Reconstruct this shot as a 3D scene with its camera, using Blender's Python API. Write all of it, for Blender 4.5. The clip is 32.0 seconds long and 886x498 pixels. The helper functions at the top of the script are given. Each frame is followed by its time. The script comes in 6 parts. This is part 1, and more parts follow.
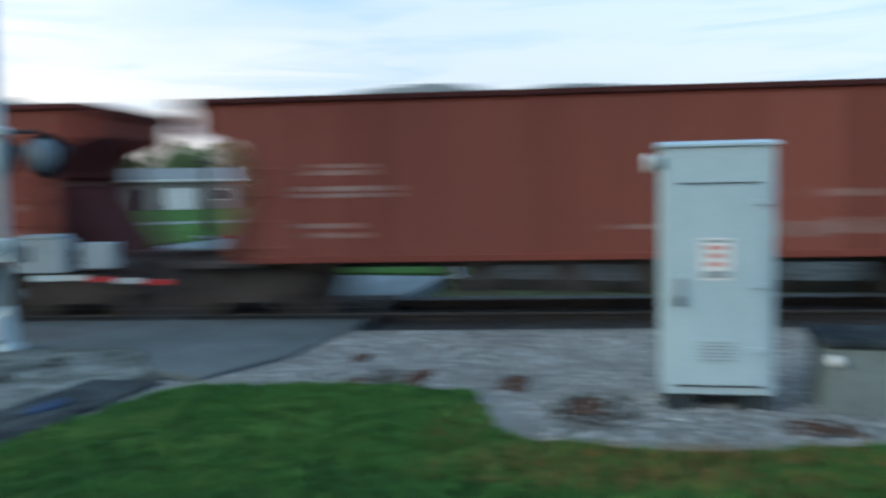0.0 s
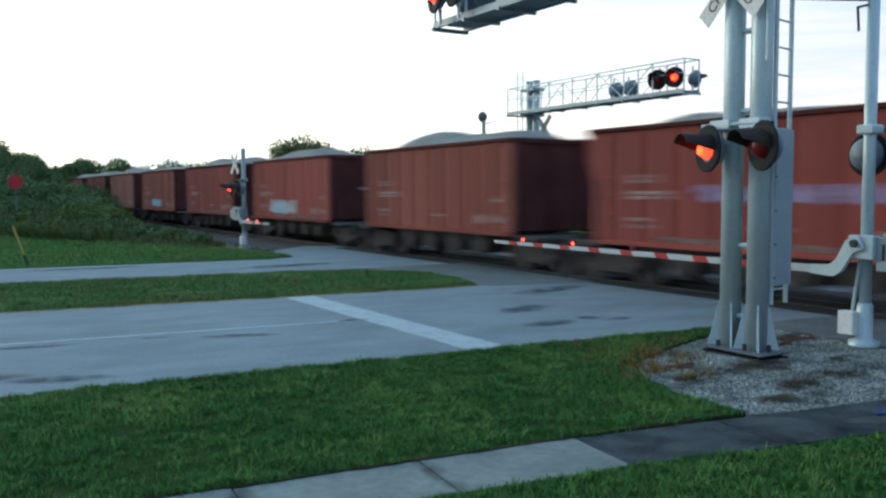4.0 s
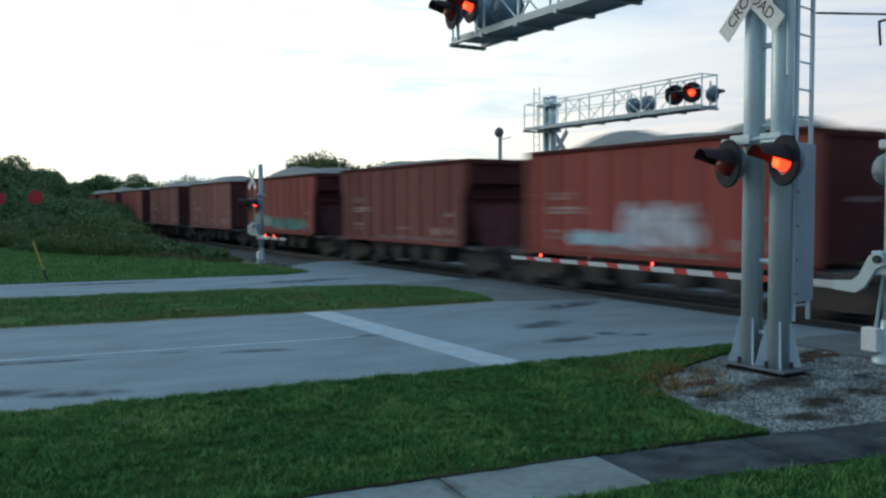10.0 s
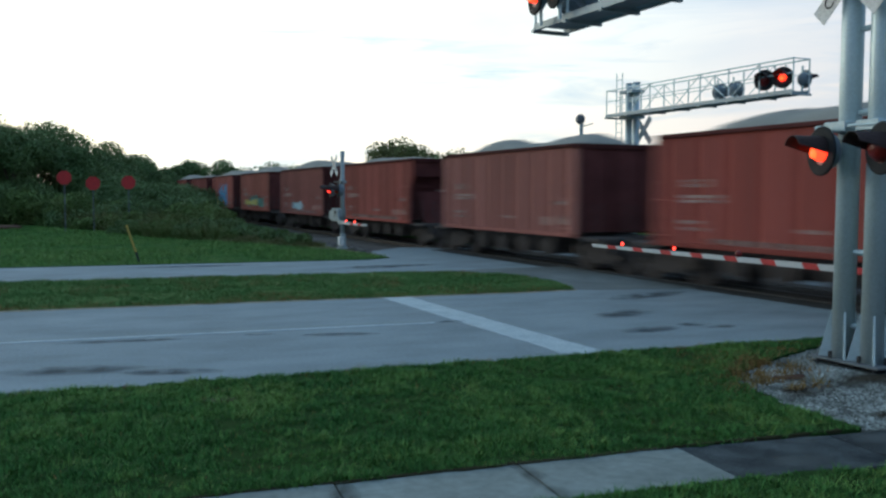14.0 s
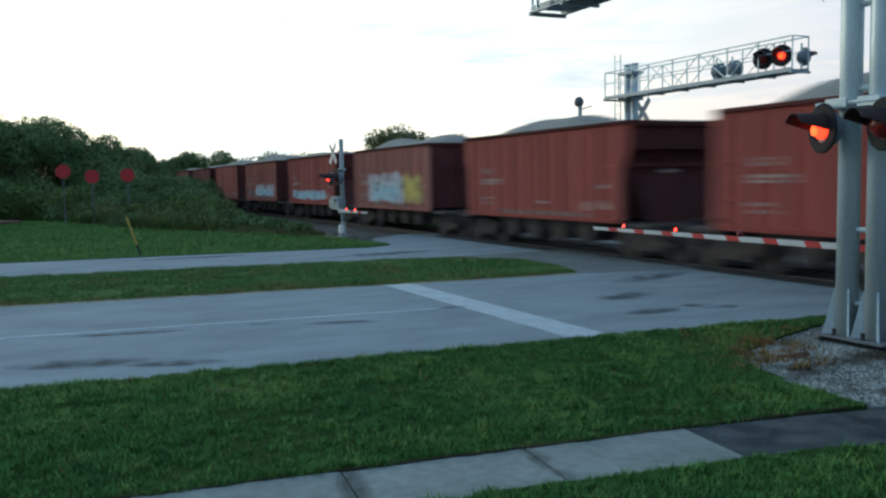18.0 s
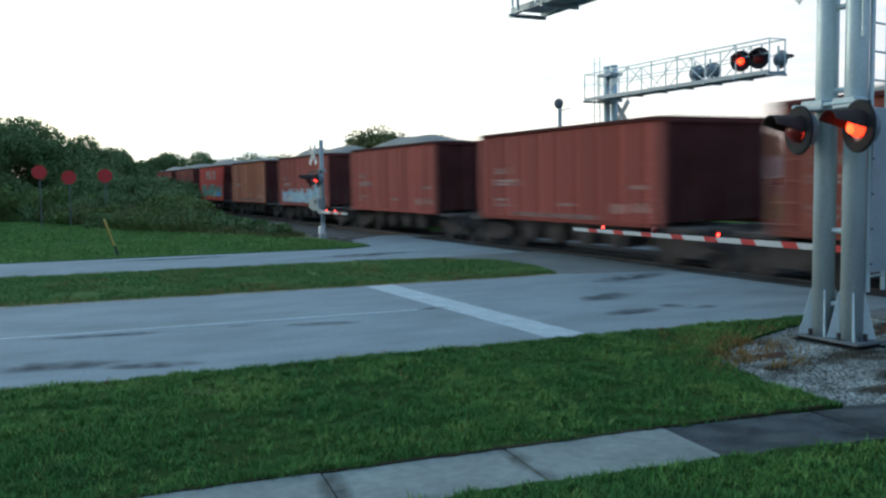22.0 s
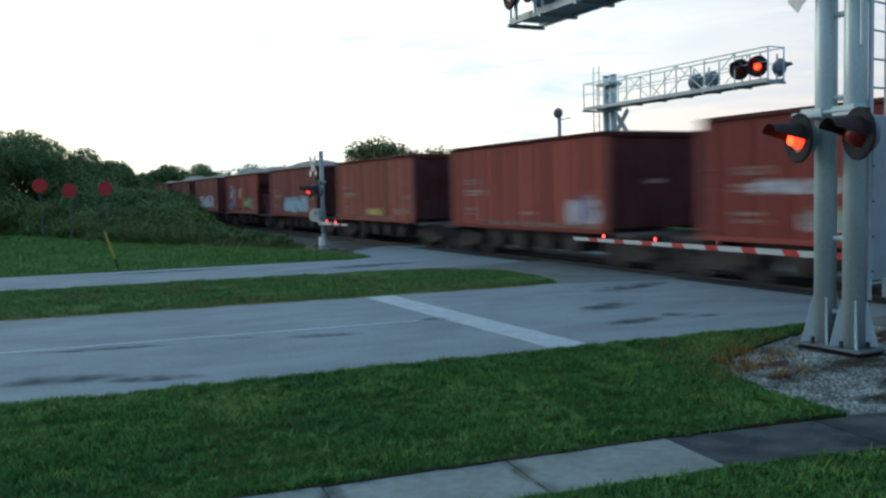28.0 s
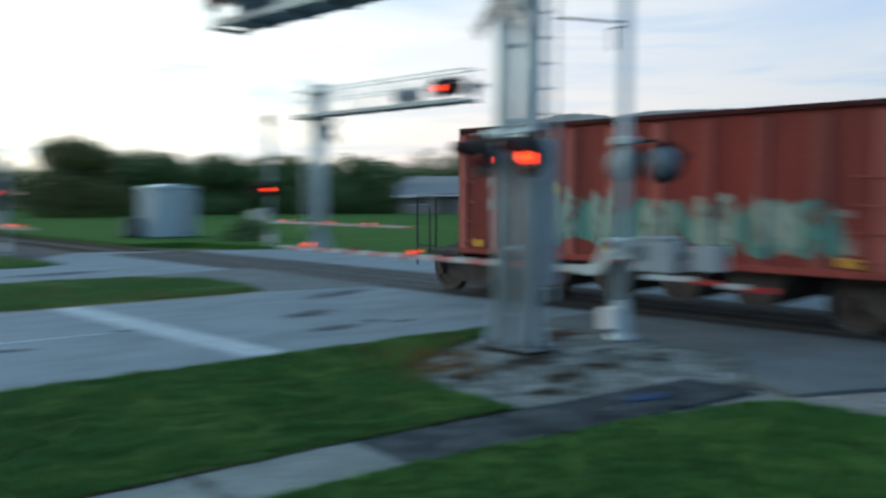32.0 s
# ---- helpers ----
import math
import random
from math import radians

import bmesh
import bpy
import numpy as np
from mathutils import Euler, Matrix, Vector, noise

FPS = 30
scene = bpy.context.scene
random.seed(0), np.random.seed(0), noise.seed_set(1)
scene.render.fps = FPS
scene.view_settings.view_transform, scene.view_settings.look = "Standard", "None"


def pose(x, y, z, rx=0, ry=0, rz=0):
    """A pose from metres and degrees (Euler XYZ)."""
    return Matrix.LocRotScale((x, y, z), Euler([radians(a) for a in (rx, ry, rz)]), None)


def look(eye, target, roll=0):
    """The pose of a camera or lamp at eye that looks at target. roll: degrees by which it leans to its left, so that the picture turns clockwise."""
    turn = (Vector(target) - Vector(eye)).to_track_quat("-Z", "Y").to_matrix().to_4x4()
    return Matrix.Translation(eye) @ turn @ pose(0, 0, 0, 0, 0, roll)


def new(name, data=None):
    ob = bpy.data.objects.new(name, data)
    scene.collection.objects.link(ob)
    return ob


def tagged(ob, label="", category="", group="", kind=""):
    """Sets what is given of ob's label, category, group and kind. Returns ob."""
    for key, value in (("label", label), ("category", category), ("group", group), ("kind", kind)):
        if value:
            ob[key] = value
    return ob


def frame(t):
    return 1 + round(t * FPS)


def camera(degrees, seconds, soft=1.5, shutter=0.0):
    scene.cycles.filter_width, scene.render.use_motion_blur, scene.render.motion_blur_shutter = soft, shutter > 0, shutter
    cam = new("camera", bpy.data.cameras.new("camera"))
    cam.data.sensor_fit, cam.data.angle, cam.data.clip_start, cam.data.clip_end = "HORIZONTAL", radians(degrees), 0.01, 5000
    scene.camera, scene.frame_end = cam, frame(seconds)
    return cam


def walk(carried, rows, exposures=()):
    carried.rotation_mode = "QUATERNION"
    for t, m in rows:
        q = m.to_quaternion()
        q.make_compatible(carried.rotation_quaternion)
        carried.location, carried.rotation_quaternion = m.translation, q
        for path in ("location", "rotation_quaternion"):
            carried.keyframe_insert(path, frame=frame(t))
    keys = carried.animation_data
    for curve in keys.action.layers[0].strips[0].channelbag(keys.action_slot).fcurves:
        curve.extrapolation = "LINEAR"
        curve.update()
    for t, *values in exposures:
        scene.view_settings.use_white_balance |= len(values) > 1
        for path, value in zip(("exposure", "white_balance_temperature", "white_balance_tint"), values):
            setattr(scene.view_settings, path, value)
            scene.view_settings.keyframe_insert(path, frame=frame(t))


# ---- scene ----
SECONDS = 32.0
cam = camera(54.77, SECONDS, soft=2.4, shutter=1.0)


def stand(x, y, z, yaw, pitch, roll):
    """A camera pose: yaw to the left of +y, pitch up, roll as in look(), in degrees."""
    return pose(x, y, z, 0, 0, yaw) @ pose(0, 0, 0, 90 + pitch, 0, 0) @ pose(0, 0, 0, 0, 0, roll)


PATH = [
    (0.0, 0.184, -0.048, 1.977, -78.20, -4.32, -1.19),
    (0.5, 0.125, 0.049, 1.946, -61.74, -3.52, -1.02),
    (1.0, 0.104, 0.024, 1.995, -46.41, -3.84, -0.25),
    (1.5, 0.064, -0.033, 2.040, -36.19, -3.92, 0.57),
    (2.0, 0.111, -0.052, 2.014, -30.26, -4.31, 0.40),
    (2.5, 0.127, -0.087, 2.016, -28.26, -3.71, 0.04),
    (3.0, 0.139, -0.075, 2.010, -26.70, -3.42, -0.16),
    (3.5, 0.129, -0.065, 2.008, -25.70, -3.55, -0.20),
    (4.0, 0.145, -0.047, 2.004, -24.64, -3.91, -0.22),
    (4.5, 0.154, -0.041, 2.000, -24.49, -3.62, -0.35),
    (6.5, 0.130, -0.018, 1.988, -24.46, -3.42, 0.25),
    (7.0, 0.136, -0.022, 1.996, -24.48, -3.61, 0.24),
    (7.5, 0.132, -0.015, 1.998, -24.50, -3.44, 0.05),
    (8.0, 0.122, -0.024, 2.006, -24.20, -3.23, -0.16),
    (8.5, 0.114, -0.022, 2.006, -23.80, -3.12, -0.20),
    (9.0, 0.116, -0.026, 2.004, -23.40, -3.05, -0.24),
    (9.5, 0.109, -0.020, 2.000, -23.52, -2.92, -0.19),
    (10.0, 0.124, -0.006, 1.999, -23.61, -2.86, -0.22),
    (10.5, 0.126, -0.008, 1.994, -23.37, -2.70, 0.09),
    (11.0, 0.119, -0.008, 1.991, -22.53, -2.78, 0.49),
    (11.5, 0.102, -0.002, 1.991, -22.00, -3.03, 0.63),
    (12.0, 0.102, -0.002, 1.994, -21.29, -3.36, 0.67),
    (12.5, 0.106, 0.008, 1.991, -20.77, -3.33, 0.66),
    (13.0, 0.086, -0.005, 1.995, -19.83, -3.44, 0.57),
    (13.5, 0.095, -0.014, 1.998, -19.14, -3.62, 0.30),
    (14.0, 0.086, -0.010, 1.998, -18.39, -3.72, 0.16),
    (14.5, 0.080, -0.013, 1.998, -17.84, -3.87, -0.04),
    (16.5, 0.071, 0.012, 1.993, -17.84, -4.43, -0.76),
    (17.0, 0.071, 0.009, 1.993, -17.97, -4.65, -0.88),
    (17.5, 0.088, 0.024, 1.988, -18.09, -4.69, -0.97),
    (18.0, 0.087, 0.017, 1.990, -18.33, -4.64, -1.04),
    (18.5, 0.078, 0.009, 1.991, -18.51, -4.59, -1.06),
    (19.0, 0.084, 0.023, 1.986, -18.88, -4.79, -0.89),
    (19.5, 0.081, 0.012, 1.994, -19.30, -4.70, -0.94),
    (20.0, 0.099, 0.019, 1.988, -19.52, -4.61, -1.02),
    (20.5, 0.090, 0.014, 1.993, -19.64, -4.63, -1.04),
    (21.0, 0.096, 0.020, 1.990, -19.66, -4.60, -1.10),
    (21.5, 0.091, 0.013, 1.991, -19.61, -4.55, -0.98),
    (22.0, 0.086, 0.012, 1.989, -19.65, -4.59, -0.99),
    (22.5, 0.086, 0.020, 1.992, -19.62, -4.61, -1.04),
    (23.0, 0.091, 0.025, 1.987, -19.58, -4.73, -1.04),
    (23.5, 0.089, 0.006, 1.996, -19.79, -4.53, -1.05),
    (24.0, 0.095, 0.023, 1.984, -19.83, -4.47, -1.03),
    (24.5, 0.093, 0.013, 1.993, -19.70, -4.53, -1.06),
    (25.0, 0.087, 0.012, 1.996, -19.89, -4.54, -1.05),
    (25.5, 0.100, 0.029, 1.988, -19.97, -4.50, -1.01),
    (27.5, 0.098, 0.047, 1.983, -19.69, -4.19, -1.30),
    (28.0, 0.100, 0.031, 1.993, -19.61, -3.91, -1.42),
    (28.5, 0.098, 0.032, 1.990, -19.17, -3.59, -1.29),
    (29.0, 0.096, 0.038, 1.987, -18.31, -3.39, -1.01),
    (29.5, 0.090, 0.031, 1.982, -18.06, -3.48, -1.26),
    (30.0, 0.072, 0.014, 1.990, -18.29, -3.70, -1.27),
    (30.5, 0.061, 0.011, 1.994, -18.51, -3.98, -1.29),
    (31.0, 0.084, 0.021, 1.993, -19.24, -4.04, -1.14),
    (31.5, 0.134, 0.027, 1.990, -22.84, -4.15, -0.87),
    (32.0, 0.224, -0.134, 2.023, -38.6, -3.70, 0.05),
]
walk(cam, [(t, stand(*p)) for t, *p in PATH],
     [(t, e + 0.42, 5980, -6) for t, e in ((0.0, 0.24), (1.0, 0.96), (2.0, 0.66), (4.0, 0.08), (7.0, -0.12), (9.0, -0.14), (10.0, -0.25), (13.0, -0.28), (17.0, -0.3), (20.0, 0.02), (23.0, 0.05), (25.0, 0.02), (28.0, -0.22), (29.0, -0.34), (31.0, -0.38), (32.0, -0.12))])

# ---- world and light: a dawn sky, brightest low in the north-west ----
SUN_AZ, GLOW_AZ, SUN_EL = 36.0, 16.0, 5.0     # the sun and the middle of the glow, degrees to the left of +y; and above the horizon
world = bpy.data.worlds.new("world")
scene.world = world
world.use_nodes = True
wt = world.node_tree
wt.nodes.clear()


def wnode(kind, **inputs):
    n = wt.nodes.new(kind)
    for k, v in inputs.items():
        n.inputs[k.replace("_", " ")].default_value = v
    return n


sky = wt.nodes.new("ShaderNodeTexSky")
sky.sky_type, sky.sun_disc = "NISHITA", False
sky.sun_elevation, sky.sun_rotation = radians(SUN_EL), radians(-SUN_AZ)
sky.air_density, sky.dust_density, sky.ozone_density = 1.0, 2.0, 2.0
coord = wt.nodes.new("ShaderNodeTexCoord")
sep = wt.nodes.new("ShaderNodeSeparateXYZ")
wt.links.new(coord.outputs["Generated"], sep.inputs[0])
# thin veil of high cloud that brightens toward the sunrise
glow_dir = wt.nodes.new("ShaderNodeVectorMath")
glow_dir.operation = "DOT_PRODUCT"
glow_dir.inputs[1].default_value = (-math.sin(radians(GLOW_AZ)), math.cos(radians(GLOW_AZ)), 0.12)
wt.links.new(coord.outputs["Generated"], glow_dir.inputs[0])
veil = wt.nodes.new("ShaderNodeValToRGB")
veil.color_ramp.elements[0].position, veil.color_ramp.elements[0].color = 0.0, (0.38, 0.5, 0.7, 1)
veil.color_ramp.elements[1].position, veil.color_ramp.elements[1].color = 1.0, (1.8, 1.8, 1.62, 1)
e = veil.color_ramp.elements.new(0.45)
e.color = (0.5, 0.6, 0.74, 1)
e = veil.color_ramp.elements.new(0.8)
e.color = (0.86, 1.02, 1.1, 1)
wt.links.new(glow_dir.outputs["Value"], veil.inputs[0])
# warm band low on the horizon
band = wt.nodes.new("ShaderNodeValToRGB")
band.color_ramp.elements[0].position, band.color_ramp.elements[0].color = 0.0, (1, 1, 1, 1)
band.color_ramp.elements[1].position, band.color_ramp.elements[1].color = 0.6, (0, 0, 0, 1)
wt.links.new(sep.outputs["Z"], band.inputs[0])
warm = wt.nodes.new("ShaderNodeMix")
warm.data_type = "RGBA"
rose = wt.nodes.new("ShaderNodeValToRGB")
rose.color_ramp.elements[0].position, rose.color_ramp.elements[0].color = 0.0, (0.54, 0.46, 0.5, 1)
rose.color_ramp.elements[1].position, rose.color_ramp.elements[1].color = 0.98, (1.36, 1.12, 0.94, 1)
e = rose.color_ramp.elements.new(0.6)
e.color = (0.96, 0.7, 0.66, 1)
wt.links.new(glow_dir.outputs["Value"], rose.inputs[0])
wt.links.new(rose.outputs[0], warm.inputs["B"])
wt.links.new(veil.outputs[0], warm.inputs["A"])
half = wt.nodes.new("ShaderNodeMath")
half.operation = "MULTIPLY"
half.inputs[1].default_value = 0.9
wt.links.new(band.outputs[0], half.inputs[0])
wt.links.new(half.outputs[0], warm.inputs["Factor"])
# stretched clouds
stretch = wt.nodes.new("ShaderNodeMapping")
stretch.inputs["Scale"].default_value = (1.2, 1.2, 5.5)
stretch.inputs["Location"].default_value = (3.1, 0.4, 0.0)
wt.links.new(coord.outputs["Generated"], stretch.inputs[0])
cloud = wnode("ShaderNodeTexNoise", Scale=2.3, Detail=5.0, Roughness=0.5, Distortion=0.4)
wt.links.new(stretch.outputs[0], cloud.inputs["Vector"])
cover = wt.nodes.new("ShaderNodeValToRGB")
cover.color_ramp.elements[0].position, cover.color_ramp.elements[0].color = 0.42, (0, 0, 0, 1)
cover.color_ramp.elements[1].position, cover.color_ramp.elements[1].color = 0.66, (0.9, 0.9, 0.9, 1)
wt.links.new(cloud.outputs["Fac"], cover.inputs[0])
clouds = wt.nodes.new("ShaderNodeMix")
clouds.data_type = "RGBA"
shade = wt.nodes.new("ShaderNodeValToRGB")
shade.color_ramp.elements[0].position, shade.color_ramp.elements[0].color = 0.0, (0.2, 0.32, 0.64, 1)
shade.color_ramp.elements[1].position, shade.color_ramp.elements[1].color = 1.0, (1.3, 1.3, 1.28, 1)
e = shade.color_ramp.elements.new(0.7)
e.color = (0.44, 0.5, 0.66, 1)
e = shade.color_ramp.elements.new(0.92)
e.color = (0.68, 0.74, 0.86, 1)
wt.links.new(glow_dir.outputs["Value"], shade.inputs[0])
wt.links.new(shade.outputs[0], clouds.inputs["B"])
high = wt.nodes.new("ShaderNodeMapRange")
high.interpolation_type = "SMOOTHSTEP"
high.inputs["From Min"].default_value, high.inputs["From Max"].default_value = 0.08, 0.3
high.inputs["To Min"].default_value, high.inputs["To Max"].default_value = 0.06, 1.0
wt.links.new(sep.outputs["Z"], high.inputs["Value"])
broad = wt.nodes.new("ShaderNodeMath")
broad.operation = "MULTIPLY"
wt.links.new(cover.outputs[0], broad.inputs[0])
wt.links.new(high.outputs[0], broad.inputs[1])
wisp_map = wt.nodes.new("ShaderNodeMapping")
wisp_map.inputs["Scale"].default_value = (1.3, 1.3, 11.0)
wisp_map.inputs["Rotation"].default_value = (radians(3), radians(-4), 0.0)
wt.links.new(coord.outputs["Generated"], wisp_map.inputs[0])
wisp = wnode("ShaderNodeTexNoise", Scale=2.9, Detail=7.0, Roughness=0.58, Distortion=1.1)
wt.links.new(wisp_map.outputs[0], wisp.inputs["Vector"])
wisps = wt.nodes.new("ShaderNodeMapRange")
wisps.inputs["From Min"].default_value, wisps.inputs["From Max"].default_value = 0.48, 0.68
wisps.inputs["To Max"].default_value = 0.85
wt.links.new(wisp.outputs["Fac"], wisps.inputs["Value"])
both = wt.nodes.new("ShaderNodeMath")
both.operation = "MAXIMUM"
wt.links.new(broad.outputs[0], both.inputs[0])
sunward = wt.nodes.new("ShaderNodeMapRange")
sunward.inputs["From Min"].default_value, sunward.inputs["From Max"].default_value = 0.6, 0.84
sunward.inputs["To Min"].default_value = 0.42
wt.links.new(glow_dir.outputs["Value"], sunward.inputs["Value"])
thin = wt.nodes.new("ShaderNodeMath")
thin.operation = "MULTIPLY"
wt.links.new(wisps.outputs[0], thin.inputs[0])
wt.links.new(sunward.outputs[0], thin.inputs[1])
wt.links.new(thin.outputs[0], both.inputs[1])
wt.links.new(both.outputs[0], clouds.inputs["Factor"])
wt.links.new(warm.outputs["Result"], clouds.inputs["A"])
bg_sky = wnode("ShaderNodeBackground", Strength=0.06)
bg_veil = wnode("ShaderNodeBackground", Strength=0.98)
total = wt.nodes.new("ShaderNodeAddShader")
wout = wt.nodes.new("ShaderNodeOutputWorld")
wt.links.new(sky.outputs[0], bg_sky.inputs[0])
wt.links.new(clouds.outputs["Result"], bg_veil.inputs[0])
wt.links.new(bg_sky.outputs[0], total.inputs[0])
wt.links.new(bg_veil.outputs[0], total.inputs[1])
wt.links.new(total.outputs[0], wout.inputs[0])

sun_data = bpy.data.lights.new("sun", "SUN")
sun_data.energy, sun_data.angle, sun_data.color = 0.6, radians(14), (1.0, 0.9, 0.82)
sun = new("sun", sun_data)
sun.matrix_world = look((0, 0, 50), (50 * math.sin(radians(SUN_AZ)), -50 * math.cos(radians(SUN_AZ)), 50 - 50 * math.tan(radians(12))))

# ---- materials ----
def material(name, colour, rough=0.8, metal=0.0, colour2=None, scale=3.0, fine=40.0, bump=0.15, patch=0.5, per_object=0.0, stretch=(1, 1, 1), island=0.0, spec=0.3, grit=0.18):
    """Colour blotched toward colour2 at a coarse scale, finer grain on top, with fine relief."""
    m = bpy.data.materials.new(name)
    m.use_nodes = True
    t = m.node_tree
    b = t.nodes["Principled BSDF"]
    b.inputs["Roughness"].default_value, b.inputs["Metallic"].default_value = rough, metal
    b.inputs["Specular IOR Level"].default_value = spec
    link = t.links.new
    co = t.nodes.new("ShaderNodeTexCoord")
    mp = t.nodes.new("ShaderNodeMapping")
    mp.inputs["Scale"].default_value = stretch
    link(co.outputs["Object"], mp.inputs[0])
    n1 = t.nodes.new("ShaderNodeTexNoise")
    n1.inputs["Scale"].default_value, n1.inputs["Detail"].default_value, n1.inputs["Roughness"].default_value = scale, 6, 0.62
    n2 = t.nodes.new("ShaderNodeTexNoise")
    n2.inputs["Scale"].default_value, n2.inputs["Detail"].default_value = fine, 3
    link(mp.outputs[0], n1.inputs["Vector"])
    link(co.outputs["Object"], n2.inputs["Vector"])
    ramp = t.nodes.new("ShaderNodeValToRGB")
    ramp.color_ramp.elements[0].position, ramp.color_ramp.elements[1].position = 0.5 - patch / 3, 0.5 + patch / 3
    c2 = colour2 or tuple(c * 0.65 for c in colour)
    ramp.color_ramp.elements[0].color, ramp.color_ramp.elements[1].color = (*colour, 1), (*c2, 1)
    link(n1.outputs["Fac"], ramp.inputs[0])
    hsv = t.nodes.new("ShaderNodeHueSaturation")
    link(ramp.outputs[0], hsv.inputs["Color"])
    grain = t.nodes.new("ShaderNodeMapRange")
    grain.inputs["From Min"].default_value, grain.inputs["From Max"].default_value = 0.3, 0.7
    grain.inputs["To Min"].default_value, grain.inputs["To Max"].default_value = 1 - grit, 1 + grit
    link(n2.outputs["Fac"], grain.inputs["Value"])
    value = grain.outputs[0]
    for amount, kind in ((per_object, "ShaderNodeObjectInfo"), (island, "ShaderNodeNewGeometry")):
        if amount:
            info = t.nodes.new(kind)
            spread = t.nodes.new("ShaderNodeMapRange")
            spread.inputs["To Min"].default_value, spread.inputs["To Max"].default_value = 1 - amount, 1 + amount
            link(info.outputs["Random" if kind == "ShaderNodeObjectInfo" else "Random Per Island"], spread.inputs["Value"])
            times = t.nodes.new("ShaderNodeMath")
            times.operation = "MULTIPLY"
            link(value, times.inputs[0])
            link(spread.outputs[0], times.inputs[1])
            value = times.outputs[0]
    link(value, hsv.inputs["Value"])
    link(hsv.outputs[0], b.inputs["Base Color"])
    if bump:
        bp = t.nodes.new("ShaderNodeBump")
        bp.inputs["Strength"].default_value, bp.inputs["Distance"].default_value = bump, 0.02
        link(n2.outputs["Fac"], bp.inputs["Height"])
        link(bp.outputs[0], b.inputs["Normal"])
    return m


def glowing(name, colour, strength):
    m = bpy.data.materials.new(name)
    m.use_nodes = True
    b = m.node_tree.nodes["Principled BSDF"]
    b.inputs["Base Color"].default_value = (*colour, 1)
    b.inputs["Emission Color"].default_value = (*colour, 1)
    b.inputs["Emission Strength"].default_value = strength
    b.inputs["Roughness"].default_value = 0.3
    return m


M_SOIL = material("soil_turf", (0.045, 0.07, 0.022), 1.0, 0, (0.075, 0.085, 0.03), 0.35, 9, 0.6, 0.6)
M_TURF = material("turf", (0.014, 0.036, 0.01), 1.0, 0, (0.028, 0.055, 0.014), 1.4, 30, 0.8, 0.7, spec=0.03)
M_TURF_PALE = material("pale_turf", (0.028, 0.085, 0.019), 1.0, 0, (0.06, 0.12, 0.026), 0.3, 14, 0.6, 0.8, spec=0.05)
M_TURF_DRY = material("dry_turf", (0.045, 0.115, 0.034), 1.0, 0, (0.1, 0.13, 0.045), 0.9, 16, 0.6, 0.8, spec=0.05)
M_DIRT = material("bare_dirt", (0.1, 0.075, 0.05), 1.0, 0, (0.06, 0.05, 0.032), 2.0, 30, 0.8, 0.8)
M_BLADE = material("grass_blade", (0.03, 0.105, 0.024), 0.7, 0, (0.077, 0.175, 0.034), 0.9, 60, 0.0, 0.9, island=0.6, spec=0.2)
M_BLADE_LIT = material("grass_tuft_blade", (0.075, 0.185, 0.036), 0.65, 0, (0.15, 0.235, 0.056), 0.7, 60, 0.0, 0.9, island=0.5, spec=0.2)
M_BLADE_PALE = material("pale_grass_blade", (0.065, 0.165, 0.046), 0.75, 0, (0.12, 0.185, 0.06), 0.9, 60, 0.0, 0.9, island=0.4, spec=0.15)
M_BLADE_STRAW = material("straw_grass_blade", (0.13, 0.125, 0.05), 0.8, 0, (0.09, 0.11, 0.04), 0.6, 60, 0.0, 0.7, island=0.35, spec=0.15)
M_BLADE_DRY = material("dry_grass_blade", (0.23, 0.125, 0.045), 0.8, 0, (0.13, 0.11, 0.036), 1.6, 60, 0.0, 0.7, island=0.45, spec=0.2)
M_ROAD = material("worn_asphalt", (0.212, 0.264, 0.297), 0.92, 0, (0.128, 0.163, 0.187), 1.1, 26, 0.2, 0.75, stretch=(0.5, 1.1, 1), grit=0.13, spec=0.15)
M_APRON = material("dark_asphalt", (0.155, 0.178, 0.185), 0.95, 0, (0.088, 0.103, 0.108), 0.9, 90, 0.4, 0.8, spec=0.1)
M_SAND = material("sandy_edge", (0.36, 0.31, 0.23), 0.95, 0, (0.2, 0.185, 0.15), 2.5, 40, 0.4, 0.9, grit=0.3)
# Soil colour darkened so the strip also shows the shadow gap by the footpath
M_EDGE = material("shadowed_soil", (0.022, 0.02, 0.014), 1.0, 0, (0.045, 0.045, 0.022), 5.0, 50, 0.6, 0.8, spec=0.05)
M_PAINT = material("road_paint", (0.36, 0.44, 0.49), 0.7, 0, (0.22, 0.285, 0.33), 3.0, 60, 0.2, 0.8, grit=0.25)
M_CONC = material("concrete", (0.19, 0.225, 0.222), 0.9, 0, (0.11, 0.133, 0.13), 1.1, 12, 0.25, 0.7, per_object=0.12, grit=0.14)
M_CONC_D = material("stained_concrete", (0.013, 0.018, 0.022), 0.95, 0, (0.066, 0.078, 0.084), 2.0, 60, 0.3, 0.55, per_object=0.15, grit=0.25, spec=0.08)
M_GRAVEL = material("limestone_gravel", (0.26, 0.257, 0.245), 0.95, 0, (0.13, 0.129, 0.124), 1.0, 38, 1.0, 0.7)
M_GRAVEL_D = material("dull_gravel", (0.125, 0.132, 0.122), 1.0, 0, (0.04, 0.042, 0.037), 1.6, 38, 1.0, 0.6, spec=0.05)
M_STONE_D = material("dull_gravel_stone", (0.3, 0.325, 0.305), 0.95, 0, (0.1, 0.106, 0.098), 1.6, 60, 0.3, 0.5, island=0.6, spec=0.1)
